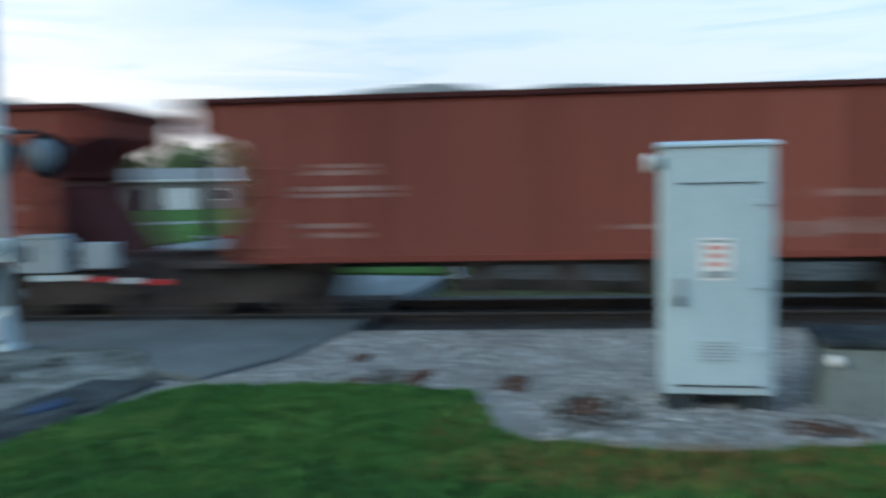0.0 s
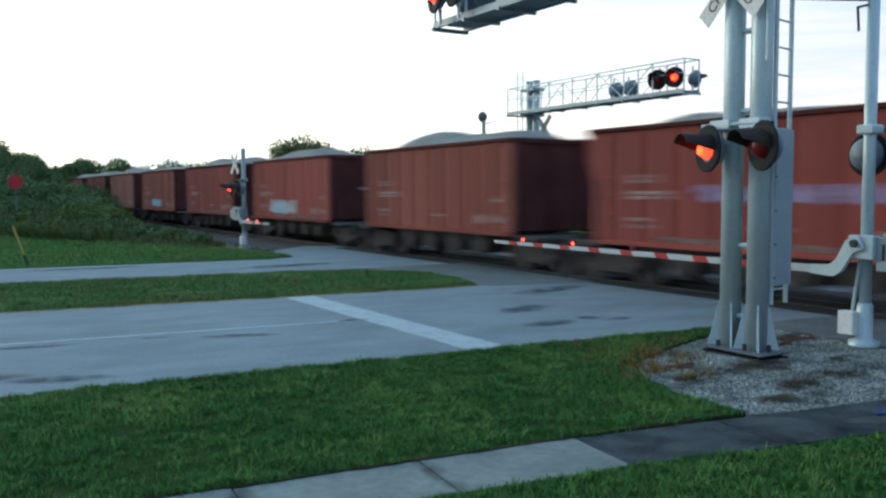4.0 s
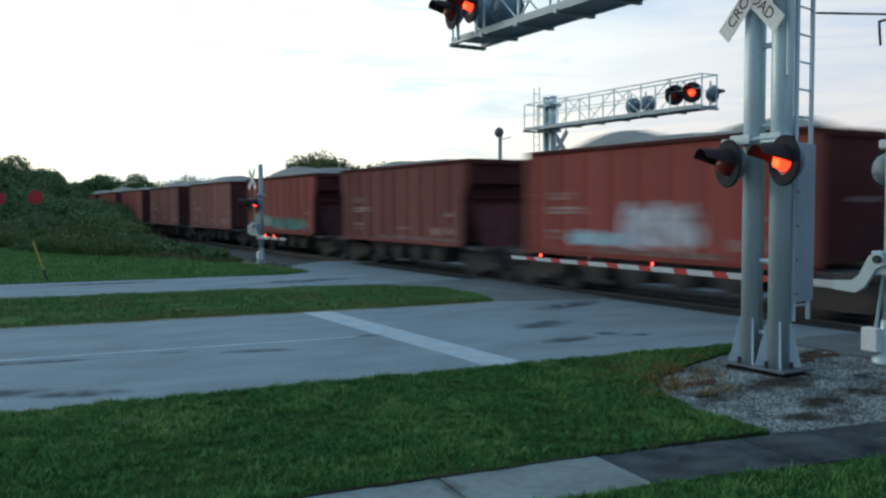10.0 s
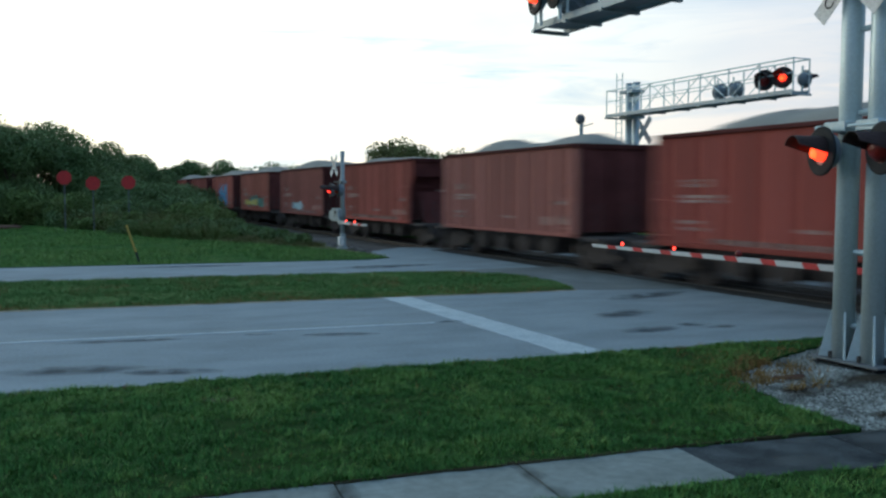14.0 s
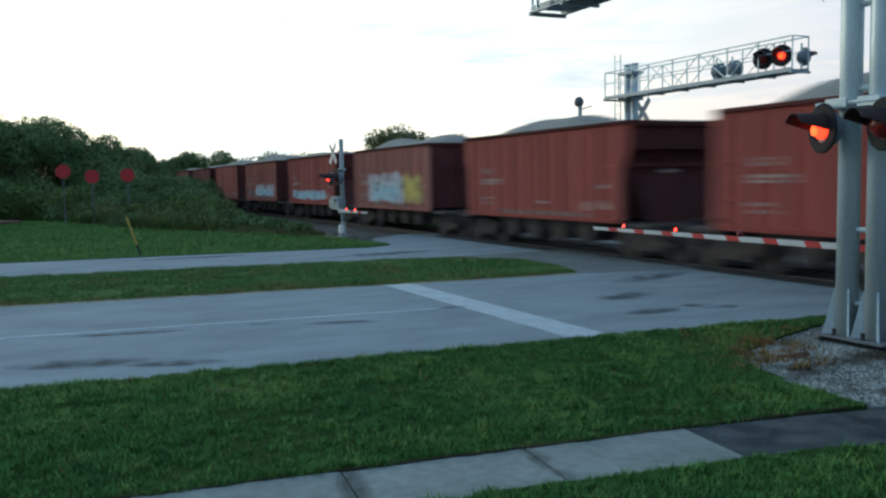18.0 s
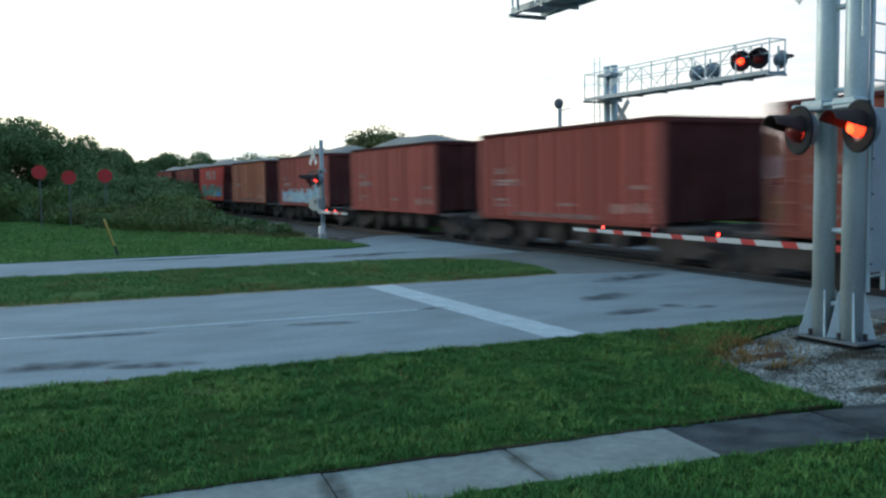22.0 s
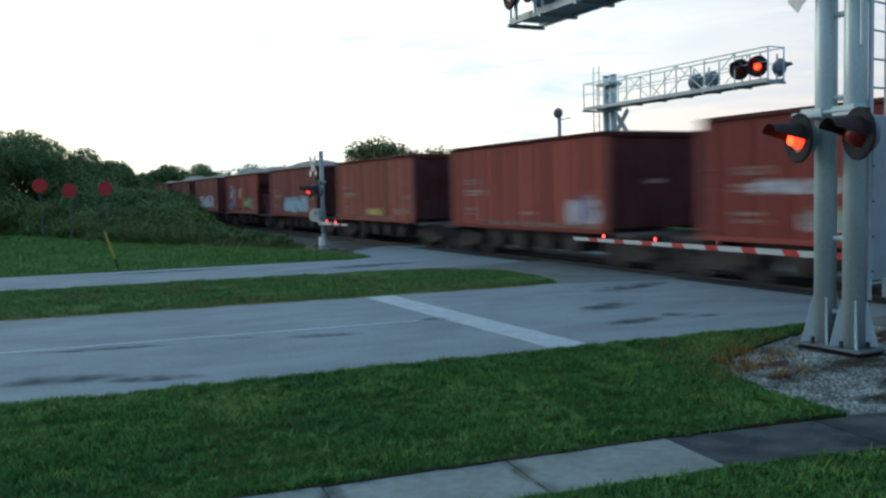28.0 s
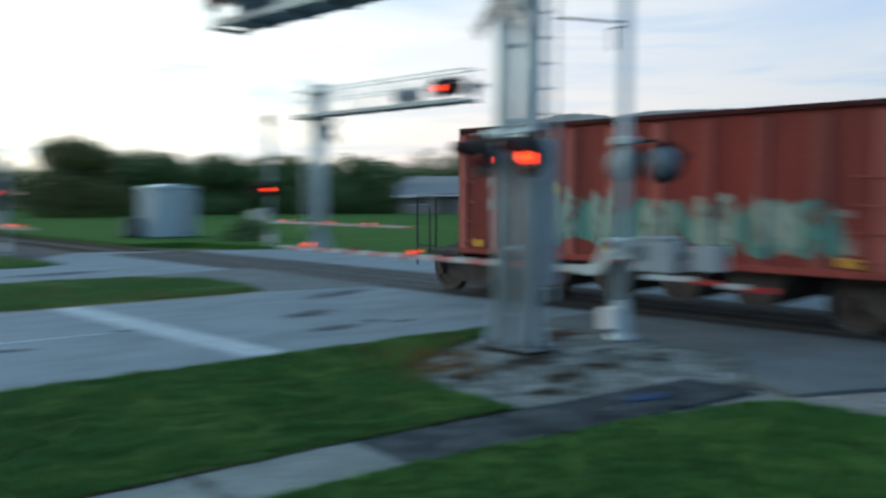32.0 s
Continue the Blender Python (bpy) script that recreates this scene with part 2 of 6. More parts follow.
M_ARM = material("gate_arm_white", (0.43, 0.45, 0.45), 0.6, 0, (0.4, 0.42, 0.42), 5, 40, 0.05)
M_STONE = material("gravel_stone", (0.4, 0.395, 0.38), 0.9, 0, (0.17, 0.168, 0.162), 0.6, 60, 0.3, 0.6, island=0.4)
M_BALLAST = material("ballast", (0.085, 0.085, 0.088), 0.95, 0, (0.04, 0.04, 0.042), 1.5, 26, 1.0, 0.8)
M_BALLAST_ST = material("ballast_stone", (0.13, 0.13, 0.135), 0.95, 0, (0.05, 0.05, 0.052), 1.5, 40, 0.4, 0.8, island=0.6)
M_TIE = material("tie_wood", (0.045, 0.041, 0.038), 0.95, 0, (0.08, 0.073, 0.067), 4, 50, 0.6, 0.8, per_object=0.2, stretch=(0.3, 4, 4))
M_RAIL = material("rail_steel", (0.05, 0.041, 0.037), 0.6, 0.4, (0.033, 0.028, 0.026), 2, 50, 0.2)
M_RAILTOP = material("rail_head", (0.09, 0.083, 0.08), 0.75, 0.2, (0.06, 0.056, 0.054), 2, 50, 0.05)
M_GALV = material("galvanised_steel", (0.46, 0.56, 0.59), 0.42, 0.22, (0.34, 0.43, 0.46), 2.6, 34, 0.03, 0.9, grit=0.08, stretch=(1, 1, 0.3), spec=0.5)
M_ALU = material("grey_paint", (0.3, 0.36, 0.39), 0.5, 0.1, (0.23, 0.28, 0.31), 2.5, 30, 0.03, 0.8, grit=0.06)
M_WORN = material("worn_grey_paint", (0.3, 0.345, 0.35), 0.6, 0.0, (0.2, 0.24, 0.245), 2.5, 30, 0.05, 0.8, grit=0.1)
M_CASE = material("case_paint", (0.42, 0.53, 0.58), 0.5, 0.05, (0.34, 0.44, 0.495), 1.8, 30, 0.02, 0.8, grit=0.04)
M_CASE_D = material("case_seam", (0.06, 0.065, 0.07), 0.7)
M_BLACK = material("lamp_black", (0.012, 0.014, 0.017), 0.75, 0, (0.022, 0.024, 0.028), 5, 40, 0.05, spec=0.15)
M_VISOR = material("visor_black", (0.03, 0.022, 0.022), 0.7, 0, (0.045, 0.03, 0.03), 5, 40, 0.05, spec=0.15)
M_DARK = material("dark_iron", (0.03, 0.033, 0.035), 0.75, 0.2, (0.055, 0.054, 0.053), 4, 40, 0.3)
M_DUSTY = material("dusty_iron", (0.115, 0.108, 0.102), 0.95, 0, (0.042, 0.034, 0.033), 2.2, 30, 0.4, 0.8, spec=0.1)
M_WHITE = material("sign_white", (0.72, 0.73, 0.73), 0.5, 0, (0.6, 0.61, 0.6), 5, 40, 0.05)
M_RED = material("sign_red", (0.4, 0.025, 0.028), 0.6, 0, (0.3, 0.025, 0.028), 5, 40, 0.03)
M_LETTER = material("letter_black", (0.02, 0.02, 0.02), 0.6)
M_YELLOW = material("marker_yellow", (0.48, 0.33, 0.06), 0.6, 0, (0.34, 0.25, 0.07), 5, 40, 0.1)
M_LENS_OFF = material("red_lens", (0.15, 0.012, 0.011), 0.3, 0, (0.11, 0.01, 0.009), 30, 90, 0.1)
M_LENS_BACK = material("lamp_back", (0.16, 0.2, 0.23), 0.45, 0.1, (0.115, 0.145, 0.17), 6, 40, 0.1)
M_LIT = glowing("lit_red_lamp", (1.0, 0.034, 0.012), 3.0)
M_HOT = glowing("hot_filament", (1.0, 0.075, 0.016), 3.2)
M_CORE = glowing("far_hot_filament", (1.0, 0.26, 0.03), 3.2)
M_LIT_SMALL = glowing("lit_arm_lamp", (1.0, 0.045, 0.03), 5.0)
M_LIT_RED = glowing("lit_far_lamp", (1.0, 0.035, 0.025), 2.6)
M_PANEL = material("crossing_asphalt", (0.05, 0.056, 0.06), 0.9, 0, (0.028, 0.031, 0.034), 1.2, 60, 0.4, spec=0.2)
M_LIT_FAR = glowing("lit_track_lamp", (1.0, 0.03, 0.01), 20.0)
M_AMBER = glowing("lit_amber_lamp", (1.0, 0.3, 0.05), 8.0)
M_HEAD = glowing("lit_headlamp", (1.0, 0.9, 0.75), 4.0)
M_LOAD = material("crushed_limestone_load", (0.25, 0.25, 0.225), 0.95, 0, (0.17, 0.172, 0.158), 2.0, 22, 1.0, 0.7)
M_BARK = material("bark", (0.05, 0.04, 0.03), 0.95, 0, (0.09, 0.075, 0.06), 5, 30, 0.8, stretch=(1, 1, 0.25))
M_LEAF = material("leaf_dark", (0.055, 0.115, 0.04), 0.65, 0, (0.12, 0.17, 0.06), 0.35, 20, 0.0, 0.8, island=0.28, spec=0.25)
M_LEAF_B = material("leaf_olive", (0.07, 0.095, 0.03), 0.65, 0, (0.12, 0.13, 0.045), 0.35, 20, 0.0, 0.8, island=0.4, spec=0.25)
M_WEED = material("weed_leaf", (0.06, 0.125, 0.032), 0.75, 0, (0.13, 0.16, 0.05), 0.4, 20, 0.0, 0.8, island=0.28, spec=0.2)
M_MULCH = material("mulch", (0.06, 0.03, 0.02), 0.95, 0, (0.09, 0.05, 0.035), 3, 30, 0.8)
M_HOUSE = material("stucco", (0.24, 0.23, 0.22), 0.9, 0, (0.19, 0.18, 0.17), 1, 40, 0.2)
M_ROOF = material("grey_roof", (0.2, 0.215, 0.225), 0.8, 0, (0.15, 0.165, 0.17), 1.2, 30, 0.2)
M_GLASS = material("dark_glass", (0.02, 0.025, 0.03), 0.08, 0, (0.03, 0.035, 0.04), 3, 20, 0.0)
M_VAN = material("white_car_paint", (0.72, 0.73, 0.74), 0.3, 0, (0.64, 0.65, 0.67), 2, 20, 0.0)
M_CHROME = material("chrome", (0.6, 0.6, 0.6), 0.15, 1.0, (0.5, 0.5, 0.5), 3, 20, 0.0)
M_TYRE = material("tyre", (0.02, 0.02, 0.02), 0.85, 0, (0.03, 0.03, 0.03), 8, 40, 0.2)
M_BLUE = material("blue_tarp", (0.02, 0.05, 0.12), 0.7, 0, (0.012, 0.028, 0.07), 6, 40, 0.3)
M_POST = material("weathered_post", (0.12, 0.14, 0.15), 0.7, 0.1, (0.09, 0.1, 0.11), 3, 40, 0.1)
M_FADED_RED = material("faded_red_print", (0.5, 0.2, 0.18), 0.6, 0, (0.6, 0.4, 0.38), 14, 60, 0.0)
M_PRINT = material("grey_print", (0.2, 0.24, 0.27), 0.6, 0, (0.3, 0.34, 0.36), 14, 60, 0.0)


def steel(name, a, b):
    """Hopper-side paint: faded colour with rust streaks that run down the sheet."""
    return material(name, a, 0.85, 0.0, b, 1.5, 22, 0.06, 0.8, per_object=0.25, stretch=(2.2, 2.2, 0.16), spec=0.15, grit=0.1)


CAR_PAINTS = [steel("car_oxide_red", (0.286, 0.066, 0.051), (0.140, 0.040, 0.033)), steel("car_rust_brown", (0.275, 0.076, 0.052), (0.135, 0.043, 0.033)),
              steel("car_dark_brown", (0.255, 0.096, 0.078), (0.135, 0.058, 0.049)), steel("car_bright_red", (0.467, 0.037, 0.032), (0.279, 0.033, 0.027)),
              steel("car_dull_brown", (0.202, 0.090, 0.063), (0.107, 0.049, 0.037)), steel("car_orange_brown", (0.33, 0.115, 0.062), (0.2, 0.07, 0.042)), steel("car_maroon", (0.19, 0.058, 0.049), (0.1, 0.034, 0.03))]

# Side paints again, paler: dust and sunlight on the ribs put into the colour
DUSTY_LIT_RIBS = [steel("dusty_lit_rib_oxide_red", (0.36, 0.115, 0.092), (0.185, 0.06, 0.05)), steel("dusty_lit_rib_rust_brown", (0.37, 0.14, 0.105), (0.19, 0.07, 0.055)),
              steel("dusty_lit_rib_dark_brown", (0.34, 0.15, 0.125), (0.18, 0.085, 0.073)), steel("dusty_lit_rib_bright_red", (0.5, 0.075, 0.06), (0.3, 0.05, 0.042)),
              steel("dusty_lit_rib_dull_brown", (0.28, 0.14, 0.105), (0.15, 0.075, 0.058)), steel("dusty_lit_rib_orange_brown", (0.4, 0.17, 0.1), (0.24, 0.1, 0.062)), steel("dusty_lit_rib_maroon", (0.3, 0.12, 0.1), (0.15, 0.055, 0.047))]

# Darkened car paint: the shade that falls on the ends put into the colour
M_CAR_END_SHADE = material("car_end_shaded", (0.052, 0.019, 0.018), 0.9, 0, (0.09, 0.032, 0.03), 1.2, 30, 0.2, per_object=0.3, spec=0.08)


def sprayed(name, a, b, cover=0.62):
    """Spray paint worn through in streaks, so that the sheet under it shows."""
    m = material(name, a, 0.75, 0, b, 2.2, 30, 0.05, 0.9)
    t = m.node_tree
    co, mp, n = t.nodes.new("ShaderNodeTexCoord"), t.nodes.new("ShaderNodeMapping"), t.nodes.new("ShaderNodeTexNoise")
    mp.inputs["Scale"].default_value = (1, 1.5, 0.8)
    n.inputs["Scale"].default_value, n.inputs["Detail"].default_value = 2.4, 4
    worn = t.nodes.new("ShaderNodeMapRange")
    worn.inputs["From Min"].default_value, worn.inputs["From Max"].default_value = 0.62 - cover / 2, 0.78 - cover / 2
    worn.inputs["To Min"].default_value, worn.inputs["To Max"].default_value = 0.1, 0.76
    t.links.new(co.outputs["Object"], mp.inputs[0])
    t.links.new(mp.outputs[0], n.inputs["Vector"])
    t.links.new(n.outputs["Fac"], worn.inputs["Value"])
    t.links.new(worn.outputs[0], t.nodes["Principled BSDF"].inputs["Alpha"])
    return m


def smear(name, a, b, most):
    """A stain that thins out toward the rim of its unit disc and breaks up in blotches."""
    m = material(name, a, 0.9, 0, b, 3.0, 26, 0.1, 0.9, spec=0.1)
    t = m.node_tree
    co, off, mp, far = (t.nodes.new(k) for k in ("ShaderNodeTexCoord", "ShaderNodeNewGeometry", "ShaderNodeTexNoise", "ShaderNodeVectorMath"))
    far.operation = "LENGTH"
    mp.inputs["Scale"].default_value, mp.inputs["Detail"].default_value = 3.2, 6
    t.links.new(co.outputs["Object"], far.inputs[0])
    t.links.new(off.outputs["Position"], mp.inputs["Vector"])
    rim = t.nodes.new("ShaderNodeMapRange")
    rim.inputs["From Min"].default_value, rim.inputs["From Max"].default_value = 1.0, 0.35
    t.links.new(far.outputs["Value"], rim.inputs["Value"])
    blot = t.nodes.new("ShaderNodeMapRange")
    blot.inputs["From Min"].default_value, blot.inputs["From Max"].default_value = 0.3, 0.6
    t.links.new(mp.outputs["Fac"], blot.inputs["Value"])
    both, dim = t.nodes.new("ShaderNodeMath"), t.nodes.new("ShaderNodeMath")
    both.operation = dim.operation = "MULTIPLY"
    t.links.new(rim.outputs[0], both.inputs[0])
    t.links.new(blot.outputs[0], both.inputs[1])
    t.links.new(both.outputs[0], dim.inputs[0])
    dim.inputs[1].default_value = most
    t.links.new(dim.outputs[0], t.nodes["Principled BSDF"].inputs["Alpha"])
    return m


M_TAR = smear("tar_stain", (0.045, 0.06, 0.075), (0.08, 0.1, 0.115), 0.42)
M_GRIME = smear("dark_grime", (0.03, 0.034, 0.033), (0.05, 0.055, 0.052), 0.34)
M_HUMUS = smear("brown_humus", (0.035, 0.03, 0.022), (0.055, 0.046, 0.032), 0.6)
M_SCUFF = smear("pale_scuff", (0.13, 0.15, 0.155), (0.1, 0.115, 0.12), 0.4)
M_BAND = sprayed("weathered_band", (0.26, 0.185, 0.17), (0.19, 0.11, 0.095), 0.6)
M_STENCIL = sprayed("faded_stencil", (0.42, 0.35, 0.32), (0.3, 0.16, 0.13), 0.6)
M_YEL_STENCIL = material("yellow_stencil", (0.6, 0.33, 0.04), 0.8, 0, (0.45, 0.22, 0.05), 7, 50, 0.05, 0.9)
SPRAY = {"white": sprayed("spray_white", (0.6, 0.63, 0.66), (0.4, 0.44, 0.49)),
         "paleblue": sprayed("spray_pale_blue", (0.3, 0.58, 0.7), (0.5, 0.62, 0.67)),
         "teal": sprayed("spray_teal", (0.07, 0.24, 0.2), (0.14, 0.32, 0.28)),
         "mint": sprayed("spray_mint", (0.36, 0.45, 0.37), (0.24, 0.36, 0.31)),
         "yellow": sprayed("spray_yellow", (0.66, 0.54, 0.1), (0.5, 0.46, 0.2)),
         "green": sprayed("spray_green", (0.16, 0.4, 0.17), (0.24, 0.36, 0.22)),
         "black": sprayed("spray_black", (0.05, 0.06, 0.07), (0.16, 0.18, 0.2)),
         "blue": sprayed("spray_blue", (0.06, 0.28, 0.55), (0.1, 0.34, 0.58)),
         "violet": sprayed("spray_violet", (0.26, 0.22, 0.4), (0.36, 0.3, 0.42))}

# ---- small modelling kit ----
def mesh_of(name, bm, mat, smooth=False):
    me = bpy.data.meshes.new(name)
    bmesh.ops.recalc_face_normals(bm, faces=bm.faces)
    bm.to_mesh(me)
    bm.free()
    if smooth:
        for p in me.polygons:
            p.use_smooth = True
    me.materials.append(mat)
    return me


def part(name, bm, mat, parent=None, label="", smooth=False, m=None):
    """One mesh object, under a thing or under a part."""
    me = bm if isinstance(bm, bpy.types.Mesh) else mesh_of(name, bm, mat, smooth)
    ob = new(name, me)
    if parent is not None:
        ob.parent = parent
    if m is not None:
        ob.matrix_basis = m
    if label:
        tagged(ob, label)
    return ob


def thing(name, m, label, category, group="", kind=""):
    ob = new(name)
    ob.matrix_basis = m
    return tagged(ob, label, category, group, kind)


def sheet(name, verts, faces, mat, parent=None):
    """A mesh from numpy arrays: verts (n, 3) and faces (m, k)."""
    verts, faces = np.asarray(verts, np.float32), np.asarray(faces, np.int32)
    me = bpy.data.meshes.new(name)
    me.vertices.add(len(verts))
    me.vertices.foreach_set("co", verts.ravel())
    k = faces.shape[1]
    me.loops.add(faces.size)
    me.loops.foreach_set("vertex_index", faces.ravel())
    me.polygons.add(len(faces))
    me.polygons.foreach_set("loop_start", np.arange(0, faces.size, k, dtype=np.int32))
    me.update(calc_edges=True)
    me.materials.append(mat)
    ob = new(name, me)
    if parent is not None:
        ob.parent = parent
    return ob


def box(x, y, z, sx, sy, sz, bevel=0.0, bm=None, m=None):
    """A box centred in x and y that stands on z."""
    bm = bm or bmesh.new()
    made = bmesh.ops.create_cube(bm, size=1.0)["verts"]
    bmesh.ops.transform(bm, matrix=(m or Matrix()) @ Matrix.Translation((x, y, z + sz / 2)) @ Matrix.Diagonal((sx, sy, sz, 1)), verts=made)
    if bevel:
        edges = list({e for v in made for e in v.link_edges})
        bmesh.ops.bevel(bm, geom=edges, offset=bevel, segments=1, affect="EDGES", profile=0.5)
    return bm


def tube(a, b, r, seg=10, r2=None, bm=None, caps=True):
    bm = bm or bmesh.new()
    a, b = Vector(a), Vector(b)
    d = b - a
    made = bmesh.ops.create_cone(bm, cap_ends=caps, segments=seg, radius1=r, radius2=r if r2 is None else r2, depth=d.length)["verts"]
    bmesh.ops.transform(bm, matrix=Matrix.Translation((a + b) / 2) @ d.to_track_quat("Z", "Y").to_matrix().to_4x4(), verts=made)
    return bm


def prism(points, axis, lo, hi, bm=None):
    """A polygon in the plane across axis ("x", "y" or "z"), pushed from lo to hi."""
    bm = bm or bmesh.new()

    def at(u, v, w):
        return {"x": (w, u, v), "y": (u, w, v), "z": (u, v, w)}[axis]
    a = [bm.verts.new(at(u, v, lo)) for u, v in points]
    b = [bm.verts.new(at(u, v, hi)) for u, v in points]
    n = len(points)
    bm.faces.new(a)
    bm.faces.new(b[::-1])
    for i in range(n):
        bm.faces.new((a[i], b[i], b[(i + 1) % n], a[(i + 1) % n]))
    return bm


def slab(name, points, lo, hi, mat, label, category="", kind="structure"):
    return tagged(part(name, prism(points, "z", lo, hi), mat), label, category or name.replace("_", " "), kind=kind)


def lathe(profile, seg=16, bm=None, m=None):
    """Turn (radius, height) pairs about z."""
    bm = bm or bmesh.new()
    rings = []
    for r, h in profile:
        if r < 1e-5:
            rings.append([bm.verts.new((m or Matrix()) @ Vector((0, 0, h)))] * seg)
        else:
            rings.append([bm.verts.new((m or Matrix()) @ Vector((r * math.cos(2 * math.pi * i / seg), r * math.sin(2 * math.pi * i / seg), h))) for i in range(seg)])
    for a, b in zip(rings, rings[1:]):
        for i in range(seg):
            j = (i + 1) % seg
            vs = list(dict.fromkeys((a[i], a[j], b[j], b[i])))
            if len(vs) >= 3:
                bm.faces.new(vs)
    return bm


def lettering(text, size, mat, parent, m, name="lettering", thick=0.002):
    cu = bpy.data.curves.new(name, "FONT")
    cu.body, cu.size, cu.extrude, cu.align_x, cu.align_y = text, size, thick, "CENTER", "CENTER"
    tmp = bpy.data.objects.new(name, cu)
    me = bpy.data.meshes.new_from_object(tmp)
    bpy.data.objects.remove(tmp)
    me.materials.clear()
    me.materials.append(mat)
    return part(name, me, mat, parent, m=m)


LEAN = -0.115                                  # the track's drift in x for each metre of y
TURN = math.degrees(math.atan(-LEAN))          # and as a turn about z
LONG = math.hypot(1, LEAN)


def track_x(y):
    """The middle of the track."""
    return 13.98 + LEAN * y


rng = np.random.default_rng(7)

# ---- ground, roads, lawns ----
tagged(part("ground", box(0, 0, -0.7, 2600, 2600, 0.5), M_SOIL), "flat green-brown grassland reaching the horizon", "ground", kind="structure")


def ragged(points, amp, step, seed, near=14.0):
    """The outline with its near edges broken into short uneven pieces."""
    g, out = random.Random(seed), []
    for (x0, y0), (x1, y1) in zip(points, points[1:] + points[:1]):
        out.append((x0, y0))
        a, b = (x0, y0), (x1, y1)
        if x0 < -50 or x1 < -50:
            if abs(y0 - y1) > 1 or max(x0, x1) < -50:
                continue
            cut = -near
            a, b = (max(x0, cut), y0), (max(x1, cut), y1)
        n = int(math.hypot(b[0] - a[0], b[1] - a[1]) / step)
        nx, ny = -(b[1] - a[1]), b[0] - a[0]
        q = math.hypot(nx, ny) or 1.0
        for i in range(1, n):
            k, d = i / n, amp * g.uniform(-1, 1)
            out.append((a[0] + (b[0] - a[0]) * k + nx / q * d, a[1] + (b[1] - a[1]) * k + ny / q * d))
    return out


R0, R1, R2, R3, R4, R5 = 9.46, 12.48, 15.83, 20.94, 25.0, 3.65     # road edges and lines across y
road = slab("road", [(-120, 8.6), (-14, 8.6), (3.0, 9.1), (9.75, R0), (10.2, 9.2), (10.6, 4.2), (12.0, 3.8), (18.2, R5), (18.6, R0), (120, R0), (120, R2),
                     (22, R2), (17.0, 24), (16, 27.5), (8.6, 30.5), (7.0, 28.6), (6.9, 25.6), (6.0, R4), (-120, R4), (-120, R3), (5.5, R3 - 0.1), (7.6, 20.4), (8.5, 19.2),
                     (8.75, 17.4), (8.4, 15.95), (7.2, R2), (-120, R2)], -0.3, 0.0, M_ROAD, "pale worn grey asphalt road crossing the railway", "road")
slab("pavement_1", ragged([(9.6, R0 + 0.1), (9.8, 5.85), (8.6, 4.95), (8.3, 4.3), (9.4, 3.85), (11.45, 3.62), (12.3, 3.72), (11.6, R0 + 0.1)], 0.05, 0.25, 21), -0.3, 0.005, M_APRON, "darker asphalt apron beside the track", "pavement")
slab("pavement_2", ragged([(8.1, 15.95), (9.0, 15.75), (10.9, 15.4), (10.6, 21.2), (6.4, 20.85), (7.3, 20.1), (8.2, 18.9), (8.4, 17.4)], 0.06, 0.3, 22), -0.2, 0.005, M_APRON, "dark patched asphalt between the median and the track", "pavement")
slab("gravel_pad", [(5.0, 5.0), (5.2, R0 - 0.02), (9.58, R0 - 0.02), (9.8, 5.83), (8.5, 4.93), (8.4, 4.75)], -0.3, -0.02, M_GRAVEL_D, "dull limestone gravel around the signal masts", "gravel")
slab("gravel_ground", [(8.3, 4.7), (8.2, 4.3), (9.38, 3.78), (11.4, 3.63), (12.9, -8), (14.5, -60), (6, -60), (6, 4.7)], -0.3, -0.02, M_GRAVEL, "pale limestone gravel beside the track", "gravel")
VERGE = ragged([(-120, 5.65), (5.72, 5.65), (5.66, 6.5), (5.94, 7.75), (6.95, 8.35), (8.3, 9.0), (8.9, R0), (3.0, 9.3), (-2.5, 9.13), (-14, 8.85), (-120, 8.85)], 0.035, 0.16, 23)
slab("verge", VERGE, -0.3, 0.02, M_TURF, "mown green grass verge beside the road", "lawn")
LAWN = ragged([(-120, 4.9), (4.0, 4.9), (6.4, 4.62), (7.5, 4.45), (8.0, 4.1), (8.15, 2.2), (8.1, 1.35), (6.9, 0.95), (6.55, 0.6), (6.45, -0.5), (6.8, -2.0), (6.8, -60), (-120, -60)], 0.05, 0.2, 24)
slab("lawn", LAWN, -0.3, 0.02, M_TURF, "mown green lawn beside the footpath", "lawn")
MEDIAN = ragged([(-120, R2 + 0.02), (7.1, R2 + 0.02), (8.3, 15.98), (8.62, 17.4), (8.4, 19.1), (7.5, 20.3), (5.5, R3 - 0.14), (-120, R3 - 0.02)], 0.05, 0.3, 25)
slab("median", MEDIAN, -0.3, 0.015, M_TURF_DRY, "grass strip between two roads", "lawn")
FAR_LAWN = [(-120, R4 + 0.02), (5.9, R4 + 0.02), (6.85, 25.65), (6.6, 26.6), (5.8, 29.2), (5.0, 31.4), (2.7, 35.0), (0.1, 38.5), (-1.6, 43.0), (-3.4, 48.7), (-8, 58), (-14, 64), (-120, 66)]
ROUGH_LOW = [(5.6, 30.0), (5.0, 31.5), (2.7, 35.1), (1.7, 36.4), (3.2, 44), (5.2, 36), (6.0, 32)]
ROUGH = [(2.3, 36.2), (0.1, 38.6), (-1.6, 43.1), (-3.4, 48.8), (-8, 58), (-2, 66), (2.4, 60), (3.4, 46), (3.2, 40)]
slab("far_lawn", FAR_LAWN, -0.3, 0.02, M_TURF_PALE, "sloping mown lawn beyond the side road", "lawn")
